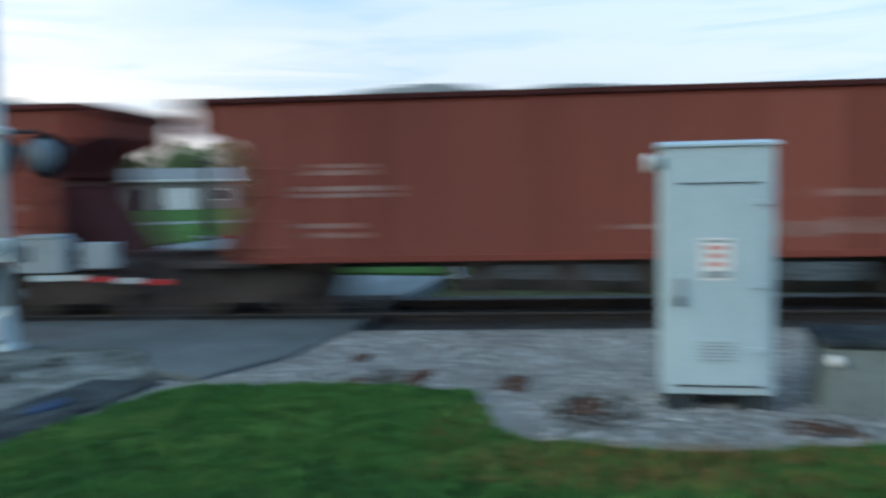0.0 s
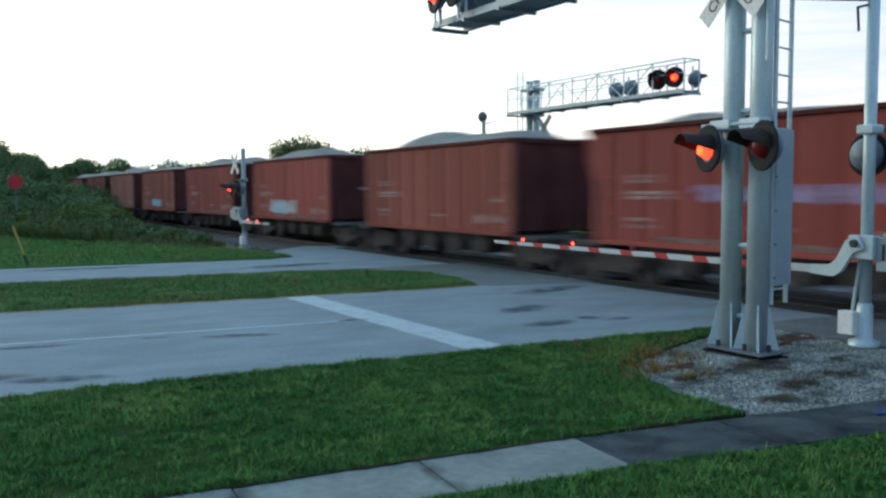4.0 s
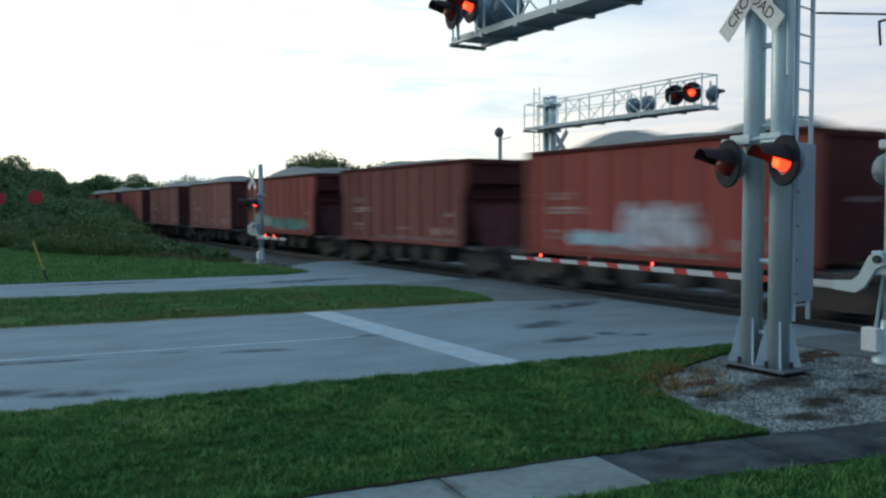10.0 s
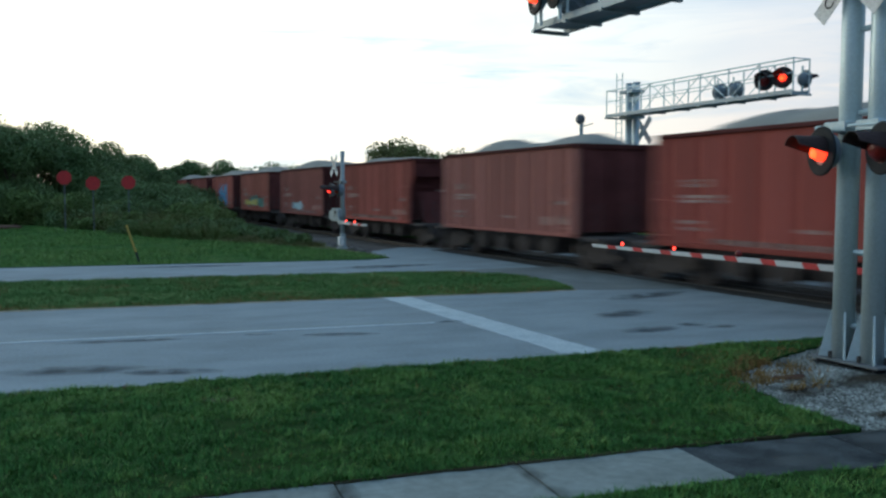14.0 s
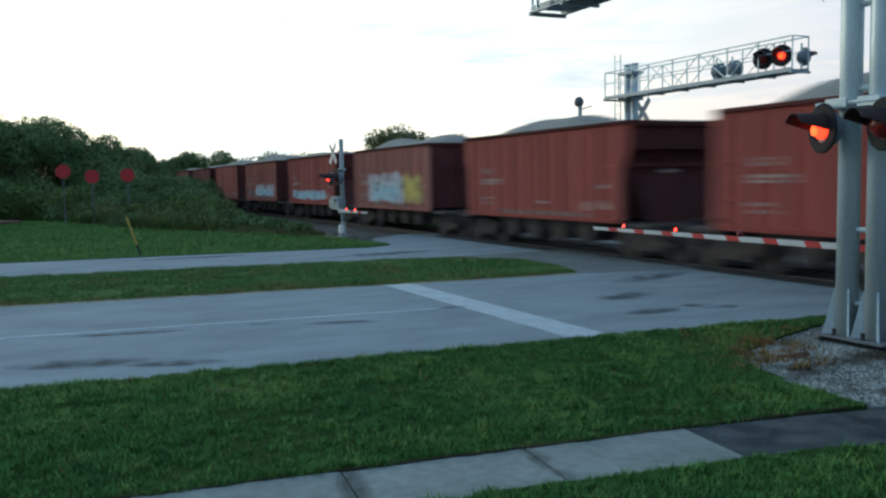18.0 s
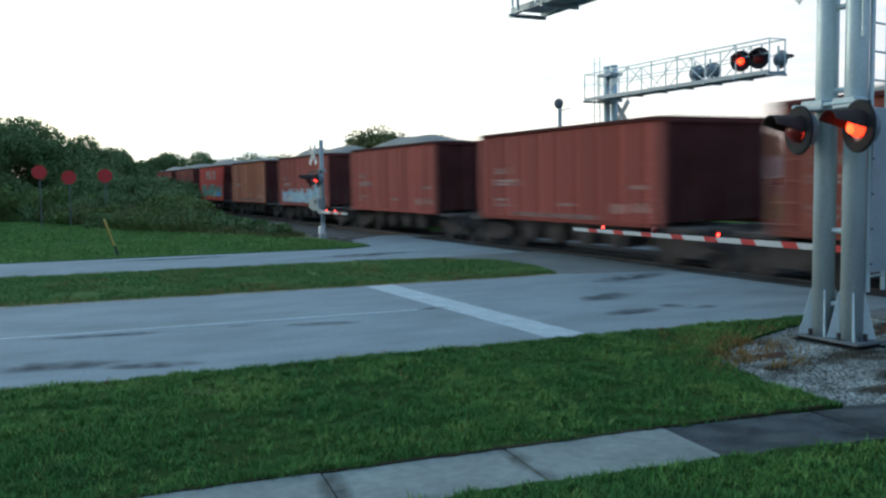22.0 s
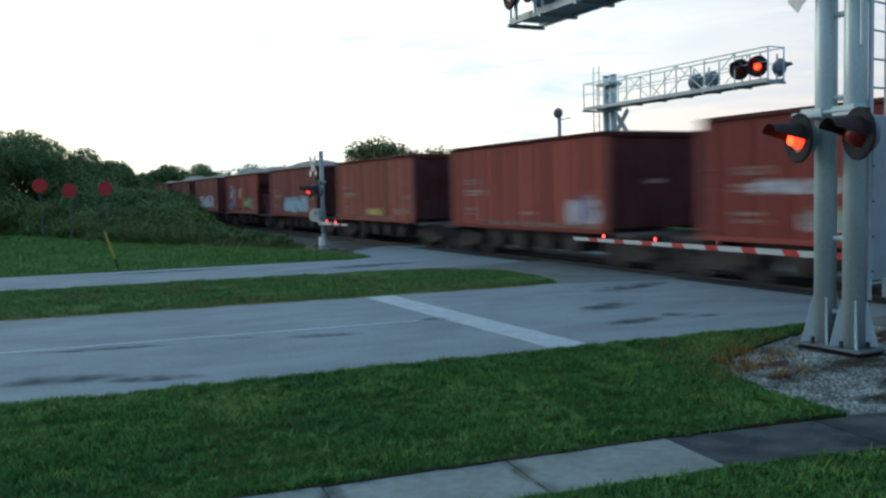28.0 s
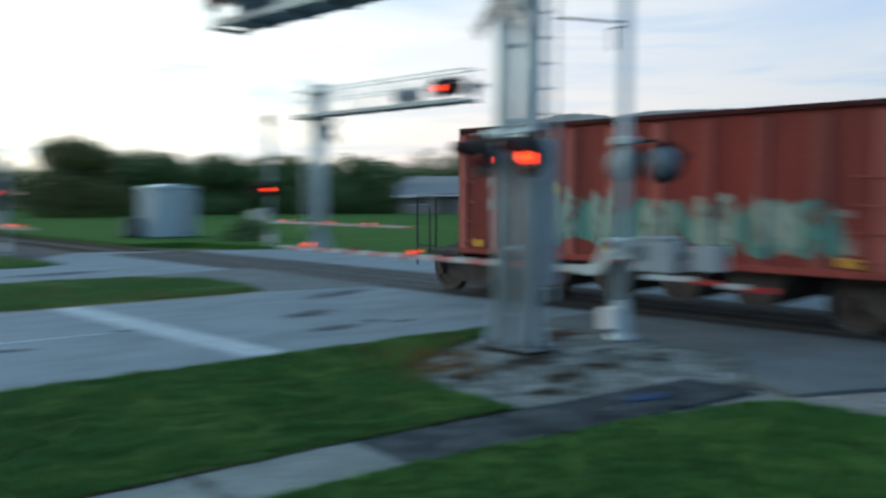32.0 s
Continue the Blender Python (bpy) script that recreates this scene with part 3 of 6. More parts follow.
slab("far_field", [(11.6, 34), (120, 20), (120, 120), (1.5, 120)], -0.3, 0.03, M_TURF_PALE, "green field beyond the railway", "lawn")
slab("mulch_bed", [(-14, 49), (-7.6, 49.5), (-6.9, 50.6), (-7.4, 52.5), (-14, 54)], 0.0, 0.18, M_MULCH, "brown mulch bed at the lawn's edge", "mulch bed")

# footpath panels
path = tagged(new("footpath"), "concrete footpath, pale then dark stained", "footpath", kind="structure")
for i in range(-12, 5):
    x0 = 1.19 + 1.36 * i if i < 2 else 3.91 + 1.4 * (i - 2)
    x1 = 1.19 + 1.36 * (i + 1) if i < 1 else 3.91 + 1.4 * (i - 1)
    if i >= 2:
        drop0, drop1 = -0.1 * (i - 2), -0.1 * (i - 1)
        part("paving_slab", prism([(x0 + 0.008, 4.9 + drop0), (x1 - 0.008, 4.9 + drop1), (x1 - 0.008, 5.66 + drop1 * 0.8), (x0 + 0.008, 5.66 + drop0 * 0.8)], "z", -0.1, 0.012), M_CONC_D, path)
    else:
        part("paving_slab", prism([(x0 + 0.008, 4.9), (x1 - 0.008, 4.9), (x1 - 0.008, 5.66), (x0 + 0.008, 5.66)], "z", -0.1, 0.016 + 0.003 * (i % 3)), M_CONC, path)

# paint on the road
slab("stop_line", ragged([(4.89, R0 - 0.1), (5.44, R0 - 0.1), (4.65, R2 - 0.02), (4.1, R2 - 0.02)], 0.012, 0.2, 26), 0.0, 0.006, M_PAINT, "worn white painted stop line across the lane", "stop line")
slab("centre_line", ragged([(-90, R1 - 0.04), (4.1, R1 - 0.04), (4.1, R1 + 0.04), (-90, R1 + 0.04)], 0.01, 0.2, 27), 0.0, 0.006, M_PAINT, "thin worn white centre line on asphalt", "road line")
slab("centre_line_far", [(20, R1 - 0.05), (90, R1 - 0.05), (90, R1 + 0.05), (20, R1 + 0.05)], 0.0, 0.006, M_PAINT, "thin worn white centre line on asphalt", "road line")


def stain(name, x, y, sx, sy, turn, z, mat, label, group):
    """A thin soft-edged blot, sx by sy metres across its half axes."""
    disc = mesh_of(name, prism([(math.cos(a), math.sin(a)) for a in np.linspace(0, 2 * math.pi, 33)[:-1]], "z", 0.0, 0.001), mat)
    ob = part(name, disc, mat, m=pose(x, y, z, 0, 0, turn) @ Matrix.Diagonal((sx, sy, 1, 1)))
    return tagged(ob, label, name.replace("_", " "), group, "structure")


for k, (x, y, sx, sy, turn) in enumerate(((-0.85, 10.3, 0.85, 0.3, -8), (0.2, 9.88, 0.6, 0.2, -12), (-0.35, 12.15, 0.95, 0.13, -4), (1.4, 12.15, 0.26, 0.07, -6), (4.4, 12.5, 0.26, 0.09, 0), (7.42, 12.45, 0.75, 0.36, 18),
                                          (6.95, 10.9, 0.6, 0.26, 12), (7.85, 11.12, 0.34, 0.2, 0), (8.1, 10.8, 0.3, 0.16, 0), (2.5, 11.8, 0.6, 0.16, -10), (-3.0, 11.1, 1.3, 0.4, -5), (-4.0, 9.95, 1.4, 0.3, -4),
                                          (9.2, 14.6, 1.2, 0.4, 20), (6.0, 22.5, 1.6, 0.5, 10), (1.0, 24.0, 2.0, 0.3, 0))):
    stain("tar_patch", x, y, sx, sy, turn, 0.007 + 0.0003 * k, M_TAR, "soft dark stain on the asphalt", "tar patches")
for k, (x, y, sx, sy, turn) in enumerate(((2.56, 5.3, 0.1, 0.5, 4), (1.2, 5.25, 0.12, 0.5, -5), (-0.16, 5.3, 0.1, 0.5, 3), (0.4, 5.02, 0.6, 0.12, 0))):
    stain("grime_patch", x, y, sx, sy, turn, 0.025 + 0.0003 * k, M_GRIME, "dark grime in the joints of the footpath", "grime patches")
for k, (x, y, sx, sy, turn) in enumerate(((5.75, 5.34, 0.5, 0.2, -10), (4.6, 5.1, 0.35, 0.16, 0), (6.6, 5.0, 0.4, 0.14, -8), (5.0, 5.52, 0.3, 0.1, 0))):
    stain("scuff", x, y, sx, sy, turn, 0.015 + 0.0003 * k, M_SCUFF, "pale scuff on the dark stained footpath", "scuffs")
slab("sandy_edge", ragged([(-30, R2 - 0.09), (7.0, R2 - 0.09), (8.3, 15.84), (8.3, 15.95), (7.0, R2 + 0.03), (-30, R2 + 0.03)], 0.03, 0.18, 41, 30), 0.0, 0.008, M_SAND, "sandy strip along the road's edge", "road edge")
# thin soil strip; the shadow along the grass lip is painted into it
slab("soil_edge", ragged([(-20, 5.645), (5.5, 5.645), (5.5, 5.685), (-20, 5.685)], 0.014, 0.12, 42, 20), 0.0, 0.028, M_EDGE, "soil strip darkened as the shadow gap between footpath and verge", "soil edge")

# ---- railway ----
def along(y, off=0.0, z=0.0):
    """A pose on the track at y, turned with it, off metres to the far side."""
    return pose(track_x(y), y, z, 0, 0, TURN) @ pose(off, 0, 0)


bed = prism([(-3.4, -0.34), (3.4, -0.34), (2.2, -0.13), (-2.2, -0.13)], "y", -260, 400)
tagged(part("track_bed", bed, M_BALLAST, m=along(0)), "grey crushed-stone ballast bed under the railway", "ballast", kind="structure")
for off, nm in ((-0.7525, "rail_near"), (0.7525, "rail_far")):
    rail = tagged(new(nm), "rusty steel rail with a polished head", "rail", "rails", "structure")
    rail.matrix_basis = along(0, off)
    foot = prism([(-0.07, -0.17), (0.07, -0.17), (0.07, -0.155), (0.012, -0.14), (0.012, -0.05), (0.035, -0.035), (0.035, -0.004), (-0.035, -0.004), (-0.035, -0.035), (-0.012, -0.05), (-0.012, -0.14), (-0.07, -0.155)], "y", -260, 400)
    part("rail_web", foot, M_RAIL, rail)
    part("rail_head", prism([(-0.03, -0.004), (0.03, -0.004), (0.024, 0.012), (-0.024, 0.012)], "y", -260, 400), M_RAILTOP, rail, "polished rail head")
tie_me = mesh_of("tie", box(0, 0, -0.3, 2.6, 0.23, 0.145, 0.012), M_TIE)
ties = tagged(new("track_ties"), "weathered timber sleepers under the rails", "sleepers", kind="structure")
for i in range(-60, 170):
    y = i * 0.52
    if 3.7 < y < 29.5:
        continue
    part("tie", tie_me, M_TIE, ties, m=along(y) @ pose(0.03 * math.sin(i * 7.1), 0, 0, 0, 0, 0.8 * math.sin(i * 3.3)))
for k, off in enumerate((-1.15, -0.36, 0.36, 1.15)):
    w = 0.64 if abs(off) > 1 else 0.62
    seal = prism([(-w / 2, -0.12), (w / 2, -0.12), (w / 2, 0.004), (-w / 2, 0.004)], "y", 3.7, 29.2)
    tagged(part("crossing_panel", seal, M_PANEL, m=along(0, off)), "dark asphalt panel between the rails", "crossing panel", "crossing panels", "structure")


def stones(name, poly, n, size, z, mat, label, seed):
    """Loose stones strewn over a polygon: one object of stuff."""
    r = np.random.default_rng(seed)
    p = np.array(poly)
    lo, hi = p.min(0), p.max(0)
    xy = r.uniform(lo, hi, (n * 3, 2))
    inside = np.zeros(len(xy), bool)
    for (x0, y0), (x1, y1) in zip(p, np.roll(p, -1, 0)):
        cross = (y0 > xy[:, 1]) != (y1 > xy[:, 1])
        with np.errstate(divide="ignore", invalid="ignore"):
            inside ^= cross & (xy[:, 0] < (x1 - x0) * (xy[:, 1] - y0) / (y1 - y0) + x0)
    xy = xy[inside][:n]
    base = np.array([(1, 0, 0), (-0.4, 0.9, 0.1), (-0.5, -0.8, 0.05), (0.1, 0.1, 0.75), (0.1, -0.1, -0.4)])
    tri = np.array([(0, 1, 3), (1, 2, 3), (2, 0, 3)])
    s = size * r.uniform(0.5, 1.5, (len(xy), 1, 1))
    a = r.uniform(0, 6.28, len(xy))
    rot = np.zeros((len(xy), 3, 3))
    rot[:, 0, 0], rot[:, 0, 1], rot[:, 1, 0], rot[:, 1, 1], rot[:, 2, 2] = np.cos(a), -np.sin(a), np.sin(a), np.cos(a), 1
    v = np.einsum("nij,kj->nki", rot, base) * s * r.uniform(0.7, 1.3, (len(xy), 1, 3))
    v[:, :, :2] += xy[:, None]
    v[:, :, 2] += z
    f = tri[None] + (np.arange(len(xy)) * 5)[:, None, None]
    return tagged(sheet(name, v.reshape(-1, 3), f.reshape(-1, 3), mat), label, "gravel", kind="stuff")


stones("gravel_stones", [(5.75, 5.7), (5.7, 6.5), (6.0, 7.8), (7.0, 8.4), (8.9, 9.4), (9.55, 9.3), (9.75, 5.9), (8.5, 5.0), (6.9, 5.35)], 24000, 0.017, -0.015, M_STONE_D, "loose pale limestone gravel around the masts", 3)
stones("trackside_gravel", [(8.3, 4.1), (9.4, 3.7), (11.3, 3.55), (12.2, -8), (6.9, -8), (6.7, 0.5), (8.3, 1.2)], 16000, 0.03, -0.012, M_STONE, "loose pale limestone gravel beside the track", 4)
stones("ballast_stones", [(10.9, 3.4), (13.1, 3.4), (14.2, -8), (12.2, -8)], 9000, 0.045, -0.16, M_BALLAST_ST, "loose grey ballast beside the rails", 5)
stones("far_ballast_stones", [(7.3, 30.5), (8.6, 30.5), (4.2, 70), (2.6, 70)], 5000, 0.06, -0.2, M_BALLAST_ST, "loose grey ballast beside the rails", 6)


def inside(poly, xy):
    p = np.array(poly)
    hit = np.zeros(len(xy), bool)
    for (x0, y0), (x1, y1) in zip(p, np.roll(p, -1, 0)):
        cross = (y0 > xy[:, 1]) != (y1 > xy[:, 1])
        with np.errstate(divide="ignore", invalid="ignore"):
            hit ^= cross & (xy[:, 0] < (x1 - x0) * (xy[:, 1] - y0) / (y1 - y0) + x0)
    return hit


BARE = ((6.55, 8.2, 0.75), (7.6, 8.75, 0.6), (0.66, 8.3, 0.26), (-0.33, 9.2, 0.22), (6.0, 7.0, 0.45), (7.3, 0.9, 0.5), (6.6, -0.9, 0.4))


def mottle(xy, seed):
    """Smooth value noise between 0 and 1 over the plane."""
    grid = np.random.default_rng(seed).uniform(0, 1, (64, 64))
    i = np.floor(xy).astype(int)
    f = xy - i
    f = f * f * (3 - 2 * f)
    a, b = i[:, 0] % 64, i[:, 1] % 64
    c, d = (a + 1) % 64, (b + 1) % 64
    return (grid[a, b] * (1 - f[:, 0]) + grid[c, b] * f[:, 0]) * (1 - f[:, 1]) + (grid[a, d] * (1 - f[:, 0]) + grid[c, d] * f[:, 0]) * f[:, 1]


def grass(name, poly, window, per_m2, height, z, mat, label, seed, keep=None, spill=0.0, tuft=0.0, slim=0.05):
    """Leaning blades over the part of a polygon inside a window, as one object of stuff. keep: how likely a blade is at each place."""
    r = np.random.default_rng(seed)
    x0, y0, x1, y1 = window
    n = int((x1 - x0) * (y1 - y0) * per_m2)
    xy = np.column_stack([r.uniform(x0, x1, n), r.uniform(y0, y1, n)])
    ok = inside(poly, xy)
    # thin spots and tufts
    clump = 0.5 * mottle(xy / 0.9, seed) + 1.1 * mottle(xy / 0.1, seed + 1) + 0.6 * mottle(xy / 0.3, seed + 2) - 1.1
    ok &= r.uniform(0, 1, n) < 0.9 + 1.3 * (clump - tuft)
    if keep is None:
        for cx, cy, rad in BARE:
            ok &= r.uniform(0, 1, n) > 0.95 * np.exp(-((xy[:, 0] - cx) ** 2 + (xy[:, 1] - cy) ** 2) / rad ** 2)
    else:
        ok &= r.uniform(0, 1, n) < keep(xy)
    xy, clump = xy[ok], clump[ok]
    n = len(xy)
    if spill:
        xy = xy + r.normal(0, spill, (n, 2))
    a, lean = r.uniform(0, 6.28, n), r.uniform(0.3, 1.5, n)
    h = height * r.uniform(0.45, 1.2, n) * np.clip(1 + 1.1 * clump, 0.35, 2)
    w = slim * h * r.uniform(0.6, 1.4, n) + 0.008
    d, s = np.column_stack([np.cos(a), np.sin(a)]), np.column_stack([-np.sin(a), np.cos(a)])
    v = np.zeros((n, 3, 3))
    v[:, 0, :2], v[:, 1, :2] = xy - s * w[:, None] / 2, xy + s * w[:, None] / 2
    v[:, 2, :2] = xy + d * (h * lean)[:, None]
    v[:, :2, 2], v[:, 2, 2] = z - 0.01, z + h
    f = np.arange(3 * n).reshape(-1, 3)
    return tagged(sheet(name, v.reshape(-1, 3), f, mat), label, "grass", kind="stuff")


def spot(cx, cy, rad, most=1.0):
    return lambda xy: most * np.exp(-((xy[:, 0] - cx) ** 2 + (xy[:, 1] - cy) ** 2) / rad ** 2)


def patches(scale, seed, low=0.5):
    """Likely inside the brighter blotches of a smooth noise."""
    return lambda xy: np.clip((mottle(xy / scale, seed) - low) * 4, 0.04, 1)


def median_edge(xy):
    return np.clip(1.1 * np.exp(-(xy[:, 1] - R2) / 0.28) + 0.5 * np.exp(-(R3 - xy[:, 1]) / 0.3) + 0.35 * (mottle(xy / 0.8, 77) > 0.62), 0, 1)


def bare_spots(xy):
    return np.clip(sum(spot(*b)(xy) for b in BARE), 0, 1) * 0.7 + 0.025


def road_edge(xy):
    return 0.8 * np.exp(-np.abs(R0 - 0.22 + 0.028 * (xy[:, 0] - 1.0) - xy[:, 1]) / 0.12) * (mottle(xy / 0.6, 78) > 0.45)


bare = [(0.66 + 0.3 * (0.75 + 0.25 * math.sin(3 * a)) * math.cos(a), 8.3 + 0.14 * (0.75 + 0.25 * math.cos(2 * a)) * math.sin(a)) for a in np.linspace(0, 6.283, 19)[:-1]]
slab("bare_patch", bare, 0.0, 0.03, M_DIRT, "small bare brown patch in the grass", "bare patch")

grass("verge_grass", VERGE, (-4.5, 5.55, 9.0, 9.5), 7500, 0.036, 0.02, M_BLADE, "short green grass on the verge", 11, spill=0.012)
grass("verge_tufts", VERGE, (-4.5, 5.55, 9.0, 9.5), 4600, 0.044, 0.02, M_BLADE_LIT, "brighter yellow-green grass tufts on the verge", 31, patches(0.55, 41, 0.42), tuft=0.12)
grass("verge_dry", VERGE, (-4.5, 5.55, 9.0, 9.5), 1500, 0.04, 0.02, M_BLADE_DRY, "dry brown grass in thin spots of the verge", 32, bare_spots)
grass("verge_road_edge", VERGE, (-6, 9.0, 9.0, 9.5), 2600, 0.05, 0.01, M_BLADE_DRY, "dry grass along the road's edge", 33, road_edge, 0.03)
grass("lawn_grass", LAWN, (-1.0, 1.5, 8.2, 4.95), 6500, 0.036, 0.02, M_BLADE, "short green grass on the lawn", 12, spill=0.012)
grass("lawn_tufts", LAWN, (-1.0, -4.0, 8.2, 4.95), 2000, 0.042, 0.02, M_BLADE_LIT, "brighter yellow-green grass tufts on the lawn", 34, patches(0.55, 42, 0.42), tuft=0.12)
grass("lawn_grass_edge", LAWN, (4.0, -5.0, 8.2, 1.5), 5000, 0.036, 0.02, M_BLADE, "short green grass at the gravel's edge", 13, spill=0.02)
grass("median_grass", MEDIAN, (-9, 15.8, 8.7, 21), 700, 0.045, 0.015, M_BLADE, "short green grass on the strip between the roads", 14)
grass("median_tufts", MEDIAN, (-9, 15.8, 8.7, 21), 1700, 0.05, 0.015, M_BLADE_PALE, "yellow-green tufts on the strip between the roads", 35, patches(0.9, 43, 0.15))
grass("median_dry_edge", MEDIAN, (-10, 15.75, 8.7, 21), 1500, 0.05, 0.012, M_BLADE_DRY, "dry brown grass along the strip's edges", 36, median_edge, 0.05)
grass("far_lawn_grass", FAR_LAWN, (-14, 25, 7, 52), 330, 0.08, 0.02, M_BLADE, "short green grass on the far lawn", 15)
grass("far_lawn_tufts", FAR_LAWN, (-14, 25, 7, 52), 420, 0.09, 0.02, M_BLADE_LIT, "light green grass tufts on the far lawn", 37, patches(2.2, 44, 0.3))
grass("tall_grass", ROUGH, (-9, 31, 5.4, 60), 900, 0.45, 0.0, M_WEED, "tall unmown grass before the wood", 38, patches(1.2, 45, 0.2), slim=0.025)
grass("rough_grass", ROUGH_LOW, (1, 29, 6.5, 45), 1100, 0.16, 0.0, M_BLADE_STRAW, "low brownish grass beside the ballast", 47, patches(0.8, 48, 0.3), slim=0.03)
grass("tall_grass_heads", ROUGH, (-9, 31, 5.4, 54), 330, 0.75, 0.0, M_BLADE_STRAW, "straw-coloured seed heads over the unmown grass", 39, patches(1.6, 46, 0.4), slim=0.015)
grass("dry_grass", [(4.5, 7.0), (9, 7), (9, 9.5), (4.5, 9.5)], (4.5, 7.0, 9, 9.5), 5200, 0.055, 0.015, M_BLADE_DRY, "dry orange-brown grass by the mast", 16, lambda xy: np.clip(spot(6.25, 7.95, 0.4)(xy) + 0.7 * spot(6.75, 8.3, 0.35)(xy) + 0.25 * spot(6.2, 7.2, 0.5)(xy), 0, 1) * np.clip((mottle(xy / 0.25, 79) - 0.25) * 3, 0, 1))
grass("dry_lawn_edge", LAWN, (5.5, -4, 8.2, 1.5), 1800, 0.06, 0.02, M_BLADE_DRY, "dry brown grass at the gravel's edge", 17, lambda xy: 0.7 * spot(6.6, -0.6, 1.6)(xy), 0.05)

# ---- crossing signals ----
FLASHERS = []          # (shutter, phase, lag): phase 0 shows its lamp in the first half of each beat


def flasher(parent, m, name="flashing_light", phase=None, lit=M_LIT, r=0.29, core=0.1, lag=0.0, back=None):
    """A round crossing light that looks along -x: disc, drum, visor, glowing bulb and an added shutter that turns round
    it in place of switching.
    """
    k = r / 0.29
    disc = part(name, lathe([(0.165 * k, 0.0), (r, 0.0), (r, 0.02), (r - 0.02, 0.03), (0.165 * k, 0.03)], 24, m=pose(0, 0, 0, 0, -90, 0)), back or M_BLACK, parent, "grey round crossing light seen from behind" if back else "black round crossing light", m=m)
    part("drum", lathe([(0.2 * k, 0.0), (0.225 * k, -0.03), (0.2 * k, -0.12), (0.1 * k, -0.19), (0.0, -0.2)], 18, m=pose(-0.005, 0, 0, 0, -90, 0)), M_LENS_BACK, disc, "grey rounded lamp back", True)
    visor = bmesh.new()
    n = 12
    rows = []
    for x, lo in ((-0.03, -10), (-0.38 * k, 24)):
        row = []
        for i in range(n + 1):
            a = radians(lo + (180 - 2 * lo) * i / n)
            row.append([visor.verts.new((x, q * k * math.cos(a), q * k * math.sin(a))) for q in (0.172, 0.18)])
        rows.append(row)
    for i in range(n):
        for s in (0, 1):
            visor.faces.new((rows[0][i][s], rows[0][i + 1][s], rows[1][i + 1][s], rows[1][i][s]))
        visor.faces.new((rows[1][i][0], rows[1][i][1], rows[1][i + 1][1], rows[1][i + 1][0]))
    part("visor", visor, M_VISOR, disc, "black lamp visor")
    if phase is None:
        part("lens", lathe([(0.16 * k, 0.0), (0.12 * k, 0.05), (0.0, 0.075)], 18, m=pose(-0.012, 0, 0, 0, -90, 0)), M_LENS_OFF, disc, "unlit dark red lens", True)
        return disc
    part("reflector", lathe([(0.166 * k, 0.0), (0.12 * k, -0.006), (0.0, -0.012)], 18, m=pose(-0.012, 0, 0, 0, -90, 0)), M_LENS_OFF, disc, "dark red reflector", True)
    part("bulb", lathe([(core * k, 0.0), (core * 0.93 * k, 0.05), (core * 0.66 * k, 0.1), (0.0, 0.13)], 18, m=pose(0, 0, 0, 0, -90, 0)), lit, disc, "glowing red bulb", True)
    part("filament", lathe([(core * 0.5 * k, 0.1 * k), (core * 0.42 * k, 0.127), (0.0, 0.137)], 14, m=pose(0, 0, -0.025 * k, 0, -90, 0)), (M_HOT if r > 0.27 else M_CORE) if lit is M_LIT else lit, disc, "hot yellow glow inside the bulb", True)
    # added cup, no part of a real light: hides the bulb while unlit
    cup = lathe([(0.158 * k, 0.0), (0.147 * k, 0.06 * k), (0.112 * k, 0.112 * k), (0.06 * k, 0.146 * k), (0.0, 0.158 * k)], 18, m=pose(0, 0, 0, 0, -90, 0))
    FLASHERS.append((part("shutter", cup, M_LENS_OFF, disc, "added dark red shutter that turns to blank the bulb", True), phase, lag))
    return disc


def crossbuck(parent, m, length=1.22):
    """Two crossed white boards with black words, facing -x."""
    for a, word in ((-45, "CROSSING"), (45, "RAILROAD")):
        turn = m @ pose(-0.004 if a < 0 else 0.008, 0, 0, a, 0, 0)
        b = part("sign_board", box(0, 0, -0.094 * length, 0.01, length, 0.188 * length, 0.004), M_WHITE, parent, "white crossbuck board", m=turn)
        lettering(word, 0.156 * length, M_LETTER, b, pose(-0.007, 0, 0) @ Matrix(((0, 0, -1, 0), (-1, 0, 0, 0), (0, 1, 0, 0), (0, 0, 0, 1))), "sign_letters")
    return parent


